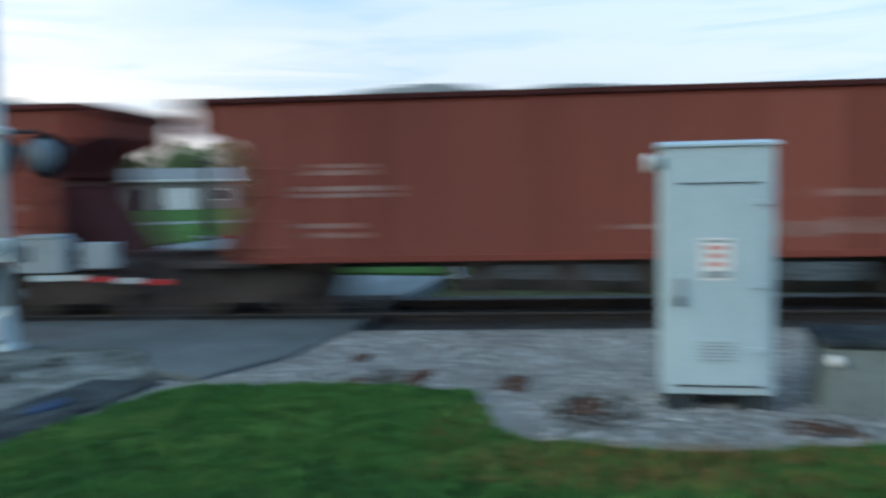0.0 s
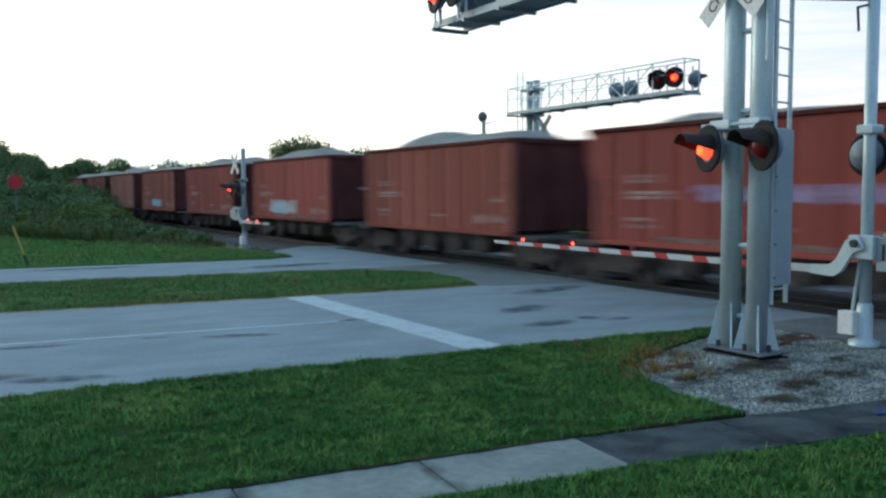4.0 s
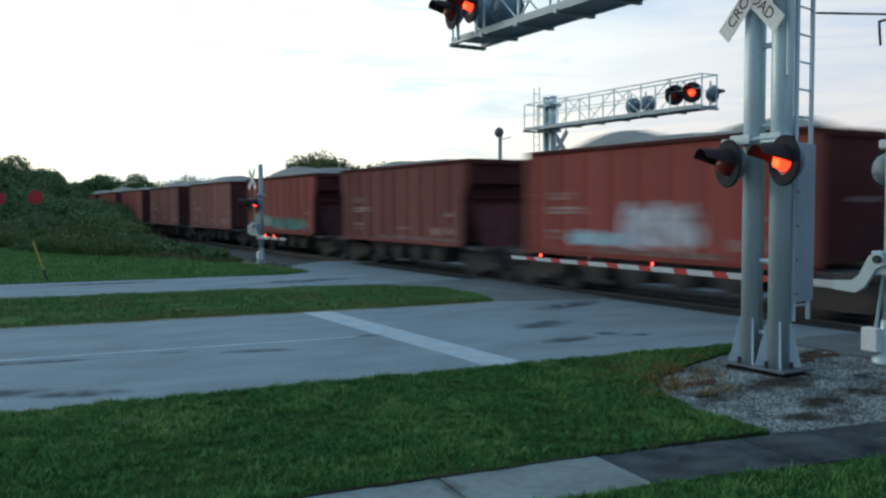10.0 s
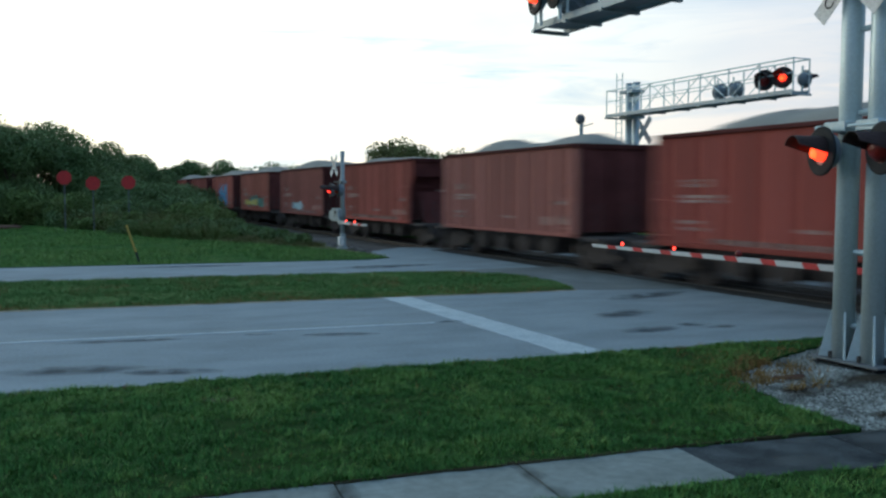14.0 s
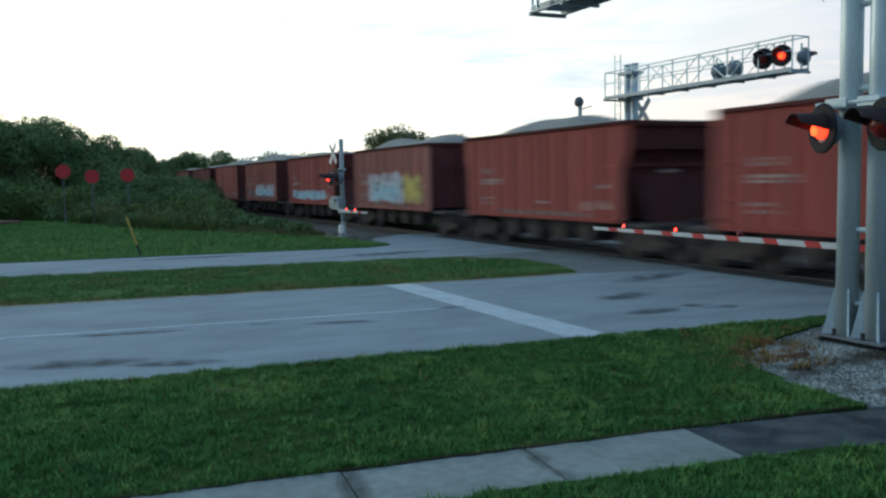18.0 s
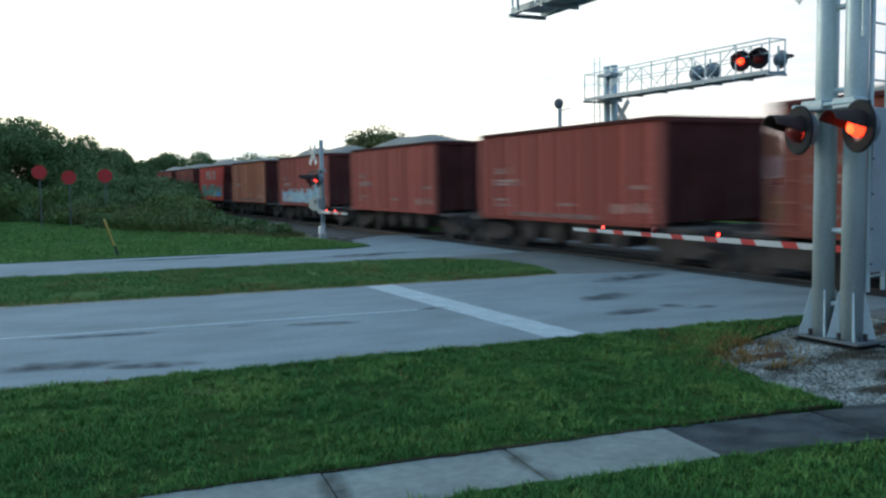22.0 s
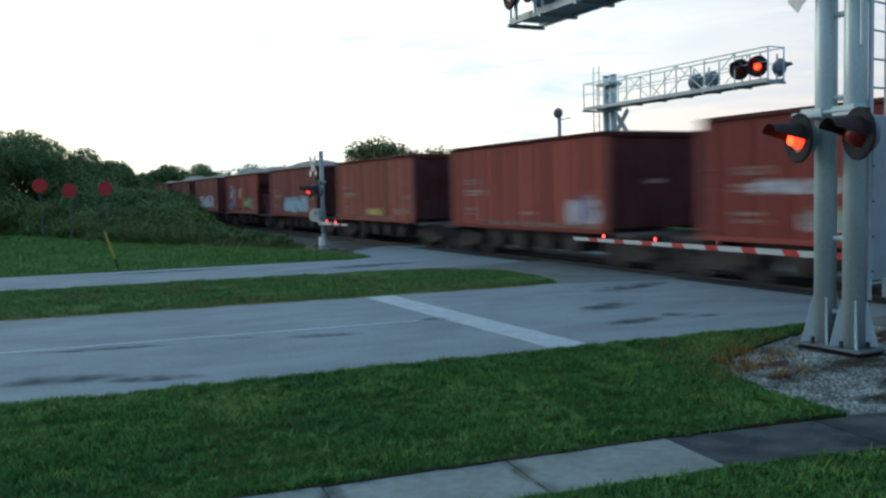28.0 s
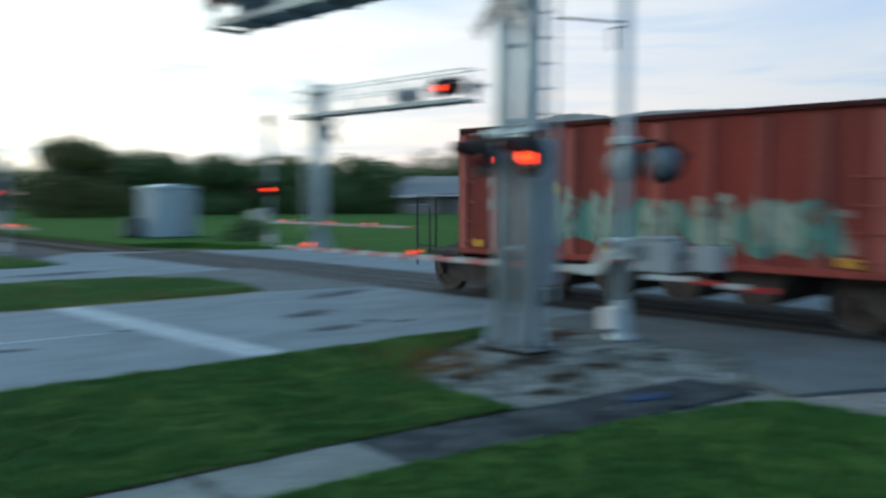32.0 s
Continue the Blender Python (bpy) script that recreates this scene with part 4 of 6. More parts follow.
def truss(mast, y0, y1, x0, x1, z0, z1, side):
    """A cantilever walkway of chords, posts and diagonals from y0 to y1, in the mast's space. side: y direction of the arm."""
    n = 7
    ys = [y0 + (y1 - y0) * i / n for i in range(n + 1)]
    for x in (x0, x1):
        part("chord", box(x, (y0 + y1) / 2, z0 - 0.05, 0.07, abs(y1 - y0), 0.11), M_ALU, mast)
        part("handrail", tube((x, y0, z1), (x, y1, z1), 0.022, 6), M_GALV, mast)
        part("handrail", tube((x, y0, (z0 + z1) / 2 + 0.06), (x, y1, (z0 + z1) / 2 + 0.06), 0.014, 6), M_GALV, mast)
        for i, y in enumerate(ys):
            part("upright", tube((x, y, z0), (x, y, z1), 0.022, 6), M_GALV, mast)
            if 0 < i < n - 1:
                a, b = (z0, z1) if i % 2 else (z1, z0)
                part("diagonal", tube((x, y, a), (x, ys[i + 1], b), 0.016, 6), M_GALV, mast)
    for i, y in enumerate(ys):
        part("cross_bar", box((x0 + x1) / 2, y, z0 - 0.09, abs(x1 - x0) + 0.12, 0.07, 0.06), M_ALU, mast)
        part("end_rail", tube((x0, y, z1), (x1, y, z1), 0.016, 6), M_GALV, mast) if i in (0, n) else None
    part("walkway", box((x0 + x1) / 2, (y0 + y1) / 2, z0 + 0.005, abs(x1 - x0) - 0.1, abs(y1 - y0) - 0.1, 0.02), M_ALU, mast, "grey grated walkway")


def cantilever(m, arm, label, z_top=7.0, height=4.87, ladder=True, poles=((0, 0.21), (0.02, -0.17)), r=0.125):
    """A twin-pole cantilever in its own space: the arm runs along y from back to tip at arm = (y0, y1, x0, x1)."""
    t = thing("cantilever_signal", m, label, "cantilever signal", "cantilever signals")
    part("base_plate", box(0.01, 0, 0.045, 0.55, 0.95, 0.026, 0.006), M_POST, t, "dark grey steel base plate")
    part("footing", box(0.01, 0, -0.12, 0.5, 0.9, 0.125), M_CONC_D, t, "dark concrete footing")
    for sx in (-0.2, 0.22):
        for sy in (-0.38, -0.1, 0.1, 0.38):
            part("stud", tube((sx, sy, 0.0), (sx, sy, 0.05), 0.018, 6), M_DARK, t)
    for x, y in poles:
        part("pole", tube((x, y, 0.06), (x, y, z_top), r, 20), M_GALV, t, "grey galvanised pole", True)
        part("pole_cap", tube((x, y, z_top), (x, y, z_top + 0.03), r + 0.01, 20), M_ALU, t)
        for a in (45, 135, 225, 315):
            gus = prism([(r - 0.01, 0.07), (r + 0.14, 0.07), (r + 0.12, 0.14), (r + 0.01, 0.62), (r - 0.01, 0.62)], "y", -0.009, 0.009)
            part("gusset", gus, M_GALV, t, m=pose(x, y, 0, 0, 0, a))
            part("bolt", tube((0, 0, 0.07), (0, 0, 0.15), 0.025, 6), M_DARK, t, m=pose(x, y, 0, 0, 0, a + 42) @ pose(r + 0.07, 0, 0))
    for z in (0.45, 1.32, 2.95, 3.9):
        part("spacer", tube((poles[0][0], poles[0][1], z), (poles[1][0], poles[1][1], z), 0.035, 8), M_GALV, t)
    y0, y1, x0, x1 = arm
    truss(t, y0, y1, x0, x1, height, height + 0.88, 1)
    for z in (height - 0.05, height + 0.85):
        part("bracket", box((x0 + 0.1) / 2, 0, z - 0.06, abs(x0) + 0.35, 0.75, 0.1), M_ALU, t, "grey clamp between poles and walkway")
    if ladder:
        lad = part("ladder", tube((0.12, -0.29, 0.62), (0.12, -0.29, z_top - 0.3), 0.03, 6), M_GALV, t, "grey steel ladder")
        part("stile", tube((0.47, -0.23, 0.62), (0.47, -0.23, z_top - 0.3), 0.03, 6), M_GALV, lad)
        z = 0.8
        while z < z_top - 0.4:
            part("rung", tube((0.12, -0.29, z), (0.47, -0.23, z), 0.013, 6), M_GALV, lad)
            z += 0.32
        shield = part("ladder_guard", prism([(0.1, -0.32), (0.11, -0.34), (0.51, -0.27), (0.5, -0.25)], "z", 0.85, 2.72), M_ALU, t, "flat grey ladder guard plate")
        for zz in (0.95, 1.35, 1.75, 2.15, 2.55):
            part("rivet", tube((0.115, -0.325, zz), (0.11, -0.35, zz), 0.012, 6), M_DARK, shield)
        for zz in (1.75, 4.0):
            part("standoff", tube((0.05, -0.2, zz), (0.15, -0.28, zz), 0.02, 6), M_GALV, t)
    return t


# the near cantilever: arm over the near road, lamps at eye level and at the tip
near_mast = cantilever(pose(7.82, 7.86, 0, 0, 0, TURN), (-0.9, 6.05, -0.17, -0.78), "twin grey steel poles carrying a signal walkway over the road")
bar = part("crossarm", tube((-0.22, -0.45, 2.78), (-0.22, 0.5, 2.78), 0.028, 8), M_GALV, near_mast, "grey lamp crossarm")
part("clamp", box(-0.16, 0.21, 2.72, 0.2, 0.3, 0.12, 0.01), M_GALV, near_mast)
part("clamp", box(-0.14, -0.21, 2.72, 0.2, 0.3, 0.12, 0.01), M_GALV, near_mast)
for y, ph in ((0.28, 0), (-0.52, 1)):
    flasher(near_mast, pose(-0.36, y, 2.5, 0, 0, -18), phase=ph, r=0.29, core=0.125)
    part("hanger", tube((-0.25, y, 2.55), (-0.22, y, 2.78), 0.025, 6), M_BLACK, near_mast)
crossbuck(near_mast, pose(-0.2, 0.12, 4.5, 0, 0, -4))
part("conduit", tube((-0.06, -0.32, 3.5), (-0.06, -0.32, 6.2), 0.03, 8), M_GALV, near_mast)
for y, ph in ((5.6, 0), (5.02, 1)):
    flasher(near_mast, pose(-1.05, y, 5.27, 0, 0, -8), phase=ph)
    part("lamp_post", tube((-0.95, y, 4.82), (-0.95, y, 5.6), 0.03, 6), M_GALV, near_mast)
for y in (5.55, 5.0):
    flasher(near_mast, pose(-0.35, y, 5.29, 0, 0, 232), back=M_LENS_BACK)
    part("lamp_post", tube((-0.42, y, 4.9), (-0.42, y, 5.7), 0.03, 6), M_GALV, near_mast)
hook = thing("pipe_hook", pose(9.52, 7.6, 4.3), "short bent dark pipe on the gate mast", "pipe")
part("hook_arm", tube((0.0, 0, 0.0), (-0.2, 0.0, -0.05), 0.016, 6), M_DARK, hook)
part("hook_drop", tube((-0.2, 0, -0.05), (-0.17, 0.0, -0.34), 0.016, 6), M_DARK, hook)
tagged(part("guy_rod", tube((8.3, 7.62, 4.27), (9.6, 7.6, 4.36), 0.014, 6), M_DARK), "thin dark steel rod between the two masts", "rod")

# the far cantilever beyond the track, arm toward the near road
far_mast = cantilever(pose(15.93, 26.6, 0, 0, 0, TURN), (0.5, -7.8, -0.17, -0.75), "twin grey poles carrying a signal walkway beyond the track", z_top=5.85, height=4.72, ladder=False, r=0.12)
lad = part("ladder", tube((0.0, 0.62, 0.6), (0.0, 0.62, 6.3), 0.02, 6), M_GALV, far_mast, "grey steel ladder")
part("stile", tube((0.0, 0.95, 0.6), (0.0, 0.95, 6.3), 0.02, 6), M_GALV, lad)
for i in range(18):
    part("rung", tube((0.0, 0.62, 0.8 + 0.31 * i), (0.0, 0.95, 0.8 + 0.31 * i), 0.013, 6), M_GALV, lad)
for y, ph in ((-6.65, 1), (-7.3, 0)):
    flasher(far_mast, pose(-0.6, y, 5.15, 0, 0, 25), phase=ph, lag=-0.15)
    part("lamp_post", tube((-0.5, y, 4.72), (-0.5, y, 5.5), 0.03, 6), M_GALV, far_mast)
for y, turn in ((-7.6, 172), (-5.05, 212), (-4.4, 212)):
    flasher(far_mast, pose(-0.1, y, 5.1, 0, 0, turn), r=0.25, back=M_LENS_BACK)
    part("lamp_post", tube((-0.2, y, 4.72), (-0.2, y, 5.45), 0.03, 6), M_GALV, far_mast)
crossbuck(far_mast, pose(0.25, -0.3, 4.2, 0, 0, 176))


def gate(m, label, arm_dir, arm_len, tilt=0.0, short_arm=0.0, lamps=(), buck=None, k=1.0, top=5.1, lights=(), group="crossing gates", bell=False, paint=None):
    """A crossing gate with its mast at the origin; the arm runs along y by arm_dir."""
    metal, casing = (M_GALV, M_ALU) if paint is None else (paint, paint)
    t = thing("crossing_gate", m, label, "crossing gate", group)
    s = arm_dir
    part("mast", tube((0, 0, 0.0), (0, 0, top), 0.075, 16), metal, t, "slim grey mast", True)
    part("mast_base", lathe([(0.19, 0.0), (0.19, 0.06), (0.11, 0.09), (0.1, 0.5), (0.085, 0.55), (0.0, 0.55)], 16), metal, t, "grey cast mast base", True)
    part("junction_box", box(-0.12, 0.14 * s, 0.14, 0.16, 0.22, 0.3, 0.012), M_WHITE, t, "small white junction box")
    part("mechanism", box(0.02, -0.55 * s, 0.98, 0.34, 0.66, 0.42, 0.008), casing, t, "pale blue-grey gate motor case")
    part("mechanism_lid", box(0.02, -0.55 * s, 1.4, 0.36, 0.5, 0.05, 0.008), casing, t)
    for dy in (0.32, 0.42):
        part("hinge", box(-0.155, -dy * s, 1.12, 0.02, 0.03, 0.2), M_DARK, t)
    part("counter_box", box(0.06, -1.25 * s, 1.02, 0.22, 0.42, 0.32, 0.008), casing, t, "pale blue-grey counterweight box")
    part("link_bar", box(0.06, -0.95 * s, 1.15, 0.06, 0.4, 0.1), M_DARK, t)
    part("bracket", box(-0.14, -0.05 * s, 1.12, 0.16, 0.34, 0.3, 0.015), metal, t, "grey cast pivot bracket")
    elbow = prism([(-0.05 * s, 1.42), (0.12 * s, 1.36), (0.26 * s, 1.1), (0.36 * s, 1.03), (0.62 * s, 1.02), (0.62 * s, 0.9), (0.3 * s, 0.88), (0.18 * s, 0.95), (0.02 * s, 1.2), (-0.12 * s, 1.26)], "x", -0.26, -0.2)
    part("arm_elbow", elbow, metal, t, "grey cast elbow of the gate arm")
    part("pivot_bolt", tube((-0.3, 0, 1.32), (-0.1, 0, 1.32), 0.05, 10), M_DARK, t)
    part("conduit", tube((-0.08, 0.12 * s, 0.42), (-0.1, 0.02 * s, 1.1), 0.022, 8), metal, t)
    arm = part("gate_arm", box(-0.23, s * (0.62 + 0.2), 0.91, 0.055, 0.62, 0.1, 0.006), M_ARM, t, "red and white striped gate arm")
    n = int(arm_len / 0.4)
    for i in range(n):
        w = 0.092 - 0.035 * i / n
        a, b, lo, hi = 1.1 + 0.4 * i, 1.5 + 0.4 * i, 0.955 - w / 2, 0.955 + w / 2
        if i % 2 == 0:
            a, b = a - 0.06, b + 0.06
        else:
            a, b = a + 0.06, b - 0.06
        k = 0.03
        part("stripe", prism([(s * (a - k), lo), (s * (b - k), lo), (s * (b + k), hi), (s * (a + k), hi)], "x", -0.255, -0.205), M_RED if i % 2 else M_ARM, arm)
    for d in lights:
        d, ph = d if isinstance(d, tuple) else (d, None)
        q = part("arm_lamp", lathe([(0.0, 0.085), (0.02, 0.075), (0.025, 0.05), (0.022, 0.02), (0.0, 0.02)], 12), M_LIT_SMALL, arm, "small glowing red lamp", True, m=pose(-0.23, s * d, 0.985))
        part("lamp_clip", box(0, 0, -0.02, 0.04, 0.06, 0.045), M_BLACK, q)
        if ph is not None:
            # this one flashes: an added half shell turns round it instead of switching
            shell = lathe([(0.058, -0.02), (0.056, 0.0), (0.05, 0.03), (0.03, 0.05), (0.0, 0.057)], 14, m=pose(0, 0, 0, 0, -90, 0))
            mover = part("lamp_base", box(0, 0, -0.062, 0.03, 0.03, 0.012), M_BLACK, arm, m=pose(-0.23, s * d, 1.04))
            FLASHERS.append((part("shutter", shell, M_LENS_OFF, mover, "small added dark red shutter that turns to blank the lamp", True), ph, 0.0))
    if short_arm:
        sa = part("short_arm", box(-0.12, -s * 0.62, 0.88, 0.05, 0.4, 0.07), metal, t, "short striped pedestrian arm")
        for i in range(int(short_arm / 0.36)):
            part("stripe", box(-0.12, -s * (0.8 + 0.36 * i + 0.18), 0.885 - 0.022 * i, 0.045, 0.36, 0.065), M_RED if i % 2 else M_ARM, sa)
    for x, y, z, turn, ph, *glow in lamps:
        flasher(t, pose(x, y, z, 0, 0, turn), phase=ph, lit=glow[0] if glow else M_LIT)
        part("lamp_hanger", tube((x * 0.6, y, z + 0.3), (x * 0.6, 0, z + 0.3), 0.025, 6), M_DARK, t)
        part("hanger", tube((x * 0.7, y, z + 0.2), (x * 0.6, y, z + 0.3), 0.022, 6), M_DARK, t)
    if lamps:
        part("lamp_clamp", box(0, 0, lamps[0][2] + 0.24, 0.24, 0.24, 0.12, 0.02), metal, t)
    if buck:
        crossbuck(t, buck, 0.95)
    if bell:
        part("bell", lathe([(0.0, 0.1), (0.1, 0.09), (0.17, 0.05), (0.2, 0.0), (0.12, -0.04), (0.0, -0.05)], 16, m=pose(-0.05, 0, top + 0.16, 0, -90, 30)), M_POST, t, "grey round warning bell", True)
        part("bell_bracket", tube((0, 0, top - 0.12), (0, -0.75, top - 0.06), 0.02, 6), metal, t)
    return t


gate(pose(9.58, 7.58, 0, 0, 0, TURN), "grey crossing gate lowered, with striped arm and dark lamps", 1, 7.0, short_arm=1.6,
     lamps=((0.3, 0.2, 2.45, 180, 0, M_LIT_FAR), (0.3, -0.44, 2.45, 180, 1, M_LIT_FAR)), lights=(7.0, (5.5, 0), (3.95, 1)), top=5.0)
gate(pose(6.36, 30.3, 0, 0, 0, TURN), "far grey crossing gate with a lit red lamp and crossbuck", -1, 2.0,
     lamps=((-0.3, 0.45, 2.1, -12, 0, M_LIT_RED), (-0.3, -0.45, 2.1, -12, 1, M_LIT_RED)), buck=pose(-0.12, 0.62, 3.0, 0, 0, 2), lights=(1.1, 2.0), top=3.5, paint=M_WORN)
gate(pose(15.6, 29.8, 0, 0, 0, TURN), "grey crossing gate beyond the track with bell and lit lamp", -1, 7.6,
     lamps=((-0.3, 0.4, 2.2, 20, 0), (-0.3, -0.4, 2.2, 20, 1)), lights=(1.5, 4.0, 6.2), top=4.7, bell=True, paint=M_WORN)

gate(pose(17.9, 3.4, 0, 0, 0, TURN), "grey crossing gate on the far side with an orange lamp lit", 1, 4.4,
     lamps=((-0.3, 0.4, 2.3, 15, 0), (-0.3, -0.4, 2.3, 15, 1)), lights=(2.0, 3.6), top=3.0)

# ---- relay case and box by the track ----
case = thing("relay_case", pose(8.05, -0.85, 0, 0, 0, 1.5), "pale blue steel signal relay case with closed door on concrete feet", "relay case")
part("cabinet", box(0, 0, 0.13, 0.68, 0.9, 2.12, 0.012), M_CASE, case, "pale blue steel cabinet")
part("roof", prism([(-0.37, 2.25), (0.37, 2.25), (0.37, 2.27), (0.0, 2.31), (-0.37, 2.27)], "y", -0.48, 0.48), M_CASE, case, "shallow steel roof")
door = part("door", box(-0.352, 0.0, 0.22, 0.02, 0.72, 1.7, 0.004), M_CASE, case, "pale blue steel door")
part("seam", box(-0.366, 0.0, 1.935, 0.012, 0.66, 0.012), M_CASE_D, door)
part("seam", box(-0.366, 0.0, 0.205, 0.012, 0.72, 0.012), M_CASE_D, door)
for z in (0.5, 1.05, 1.75):
    part("hinge", box(-0.37, -0.32, z, 0.02, 0.12, 0.05, 0.004), M_CASE, door)
hasp = part("handle", box(-0.375, 0.33, 0.98, 0.03, 0.08, 0.16, 0.008), M_ALU, door, "grey door handle")
part("padlock", box(-0.39, 0.33, 0.9, 0.03, 0.06, 0.08, 0.01), M_DARK, hasp)
notice = part("notice", box(-0.366, 0.03, 1.12, 0.006, 0.25, 0.36), M_WHITE, door, "white notice with red and black marks")
for z, w, h, mt in ((1.44, 0.21, 0.025, M_PRINT), (1.38, 0.17, 0.035, M_FADED_RED), (1.31, 0.12, 0.04, M_FADED_RED), (1.24, 0.17, 0.035, M_FADED_RED), (1.14, 0.21, 0.06, M_PRINT)):
    part("mark", box(-0.3705, 0.03, z, 0.004, w, h), mt, notice)
vent = part("vent", box(-0.366, 0.02, 0.42, 0.008, 0.32, 0.2), M_CASE, door, "louvred vent")
for i in range(6):
    part("louvre", box(-0.372, 0.02, 0.435 + 0.03 * i, 0.012, 0.28, 0.008), M_ALU, vent)
for y in (-0.31, 0.31):
    part("foot", box(0, y, -0.05, 0.6, 0.24, 0.18, 0.01), M_CONC_D, case, "dark concrete foot")
part("side_lamp", tube((-0.3, 0.45, 2.12), (-0.3, 0.55, 2.12), 0.06, 12), M_ALU, case, "small grey lamp on the side", True)
part("lamp_ring", lathe([(0.06, 0.0), (0.085, 0.01), (0.085, 0.04), (0.06, 0.05)], 14, m=pose(-0.3, 0.56, 2.12, -90, 0, 0)), M_WHITE, case)

pit = thing("battery_box", pose(8.1, -2.2, 0), "low grey concrete box with dark lid beside the relay case", "battery box")
part("box_shell", box(0, 0, -0.05, 0.75, 0.95, 0.6, 0.02), M_CONC, pit, "pale concrete walls")
part("lid", box(0, 0, 0.55, 0.82, 1.02, 0.07, 0.015), M_CONC_D, pit, "dark lid")
part("pipe_cap", lathe([(0.05, 0.0), (0.05, 0.06), (0.03, 0.08), (0.0, 0.08)], 14, m=pose(-0.39, 0.42, 0.45, 0, -90, 0)), M_WHITE, pit, "white round pipe cap", True)

# ---- small things on the ground ----
for k, (x, y, sx, sy, turn) in enumerate(((6.3, 7.02, 0.45, 0.28, 10), (7.86, 6.5, 0.5, 0.25, 0), (7.06, 6.33, 0.4, 0.22, 20), (7.5, 7.2, 0.75, 0.35, 8), (9.3, 8.5, 0.8, 0.16, 14), (8.7, 7.1, 0.3, 0.16, 0), (6.55, 5.95, 0.5, 0.2, 0), (8.9, 6.4, 0.4, 0.2, 30), (7.6, 0.2, 0.8, 0.5, 0), (8.3, 2.2, 0.9, 0.35, 20))):
    stain("humus_patch", x, y, sx, sy, turn, 0.0 + 0.0004 * k, M_HUMUS, "dark leaf mould between the stones", "humus patches")
tagged(part("blue_tarp", prism([(6.7, 5.1), (6.95, 5.02), (7.1, 5.0), (7.3, 5.12), (7.2, 5.2), (6.95, 5.22), (6.75, 5.19)], "z", 0.012, 0.03), M_BLUE), "crumpled blue plastic sheet on the footpath's edge", "tarp")
for k, (x, y, sx, sy) in enumerate(((9.2, 8.3, 0.35, 0.12), (8.5, 8.1, 0.4, 0.1), (6.6, 7.55, 0.25, 0.12), (8.1, 2.6, 0.5, 0.25), (8.4, 1.0, 0.45, 0.3), (7.6, 0.25, 0.4, 0.3), (8.6, 2.0, 0.5, 0.2), (9.5, 2.9, 0.3, 0.15), (7.2, -1.6, 0.3, 0.6))):
    spread = [(x + sx * math.cos(a) * (0.7 + 0.3 * math.sin(3 * a + x)), y + sy * math.sin(a) * (0.7 + 0.3 * math.cos(2 * a))) for a in np.linspace(0, 6.283, 13)[:-1]]
    tagged(stones("leaf_litter", spread, 240, 0.028, -0.004, M_MULCH, "brown leaf litter on the gravel", 60 + k), "brown leaf litter on the gravel", "leaf litter", kind="stuff")
post = thing("marker_post", pose(-0.45, 25.4, 0.04, 0, -17, 0), "leaning yellow marker post with a dark foot", "marker post")
part("shaft", box(0, 0, 0.3, 0.055, 0.03, 0.8, 0.01), M_YELLOW, post, "yellow reflective shaft")
part("foot", box(0, 0, -0.05, 0.055, 0.03, 0.35), M_DARK, post, "dark foot")
for x, y, z in ((-4.3, 46, 2.72), (-3.0, 46.2, 2.45), (-1.33, 46, 2.5)):
    s = thing("end_of_road_marker", pose(x, y, 0, 0, 0, 4), "red octagonal road-end marker on a grey post", "road sign", "red road-end markers")
    part("sign_plate", prism([(0.36 * math.cos(a), z + 0.36 * math.sin(a)) for a in np.linspace(math.pi / 8, 2 * math.pi + math.pi / 8, 9)[:-1]], "y", -0.03, -0.024), M_RED, s, "red octagonal plate")
    part("post", box(0, 0, -0.1, 0.05, 0.03, z + 0.35), M_POST, s, "dull grey steel post")

# ---- trees, bushes, weeds ----
def leaves(name, centres, radii, n, size, mat, parent, seed, flat=0.8):
    """Leaf clumps scattered in lobes: small bent quads with gaps between."""
    r = np.random.default_rng(seed)
    k = r.integers(0, len(centres), n)
    d = r.normal(size=(n, 3))
    d /= np.linalg.norm(d, axis=1)[:, None]
    p = np.array(centres)[k] + d * (np.array(radii)[k] * r.uniform(0.35, 1.08, n) ** 0.6)[:, None] * (1, 1, flat)
    u = r.normal(size=(n, 3))
    u /= np.linalg.norm(u, axis=1)[:, None]
    w = np.cross(u, d + 0.6 * r.normal(size=(n, 3)))
    w /= np.linalg.norm(w, axis=1)[:, None] + 1e-9
    s = (size * r.uniform(0.5, 1.5, n))[:, None]
    v = np.stack([p - u * s, p - w * s * 0.5, p + u * s, p + w * s * 0.5], 1)
    v[:, 0, 2] -= 0.25 * s[:, 0]
    f = np.arange(4 * n).reshape(-1, 4)
    return sheet(name, v.reshape(-1, 3), f, mat, parent)


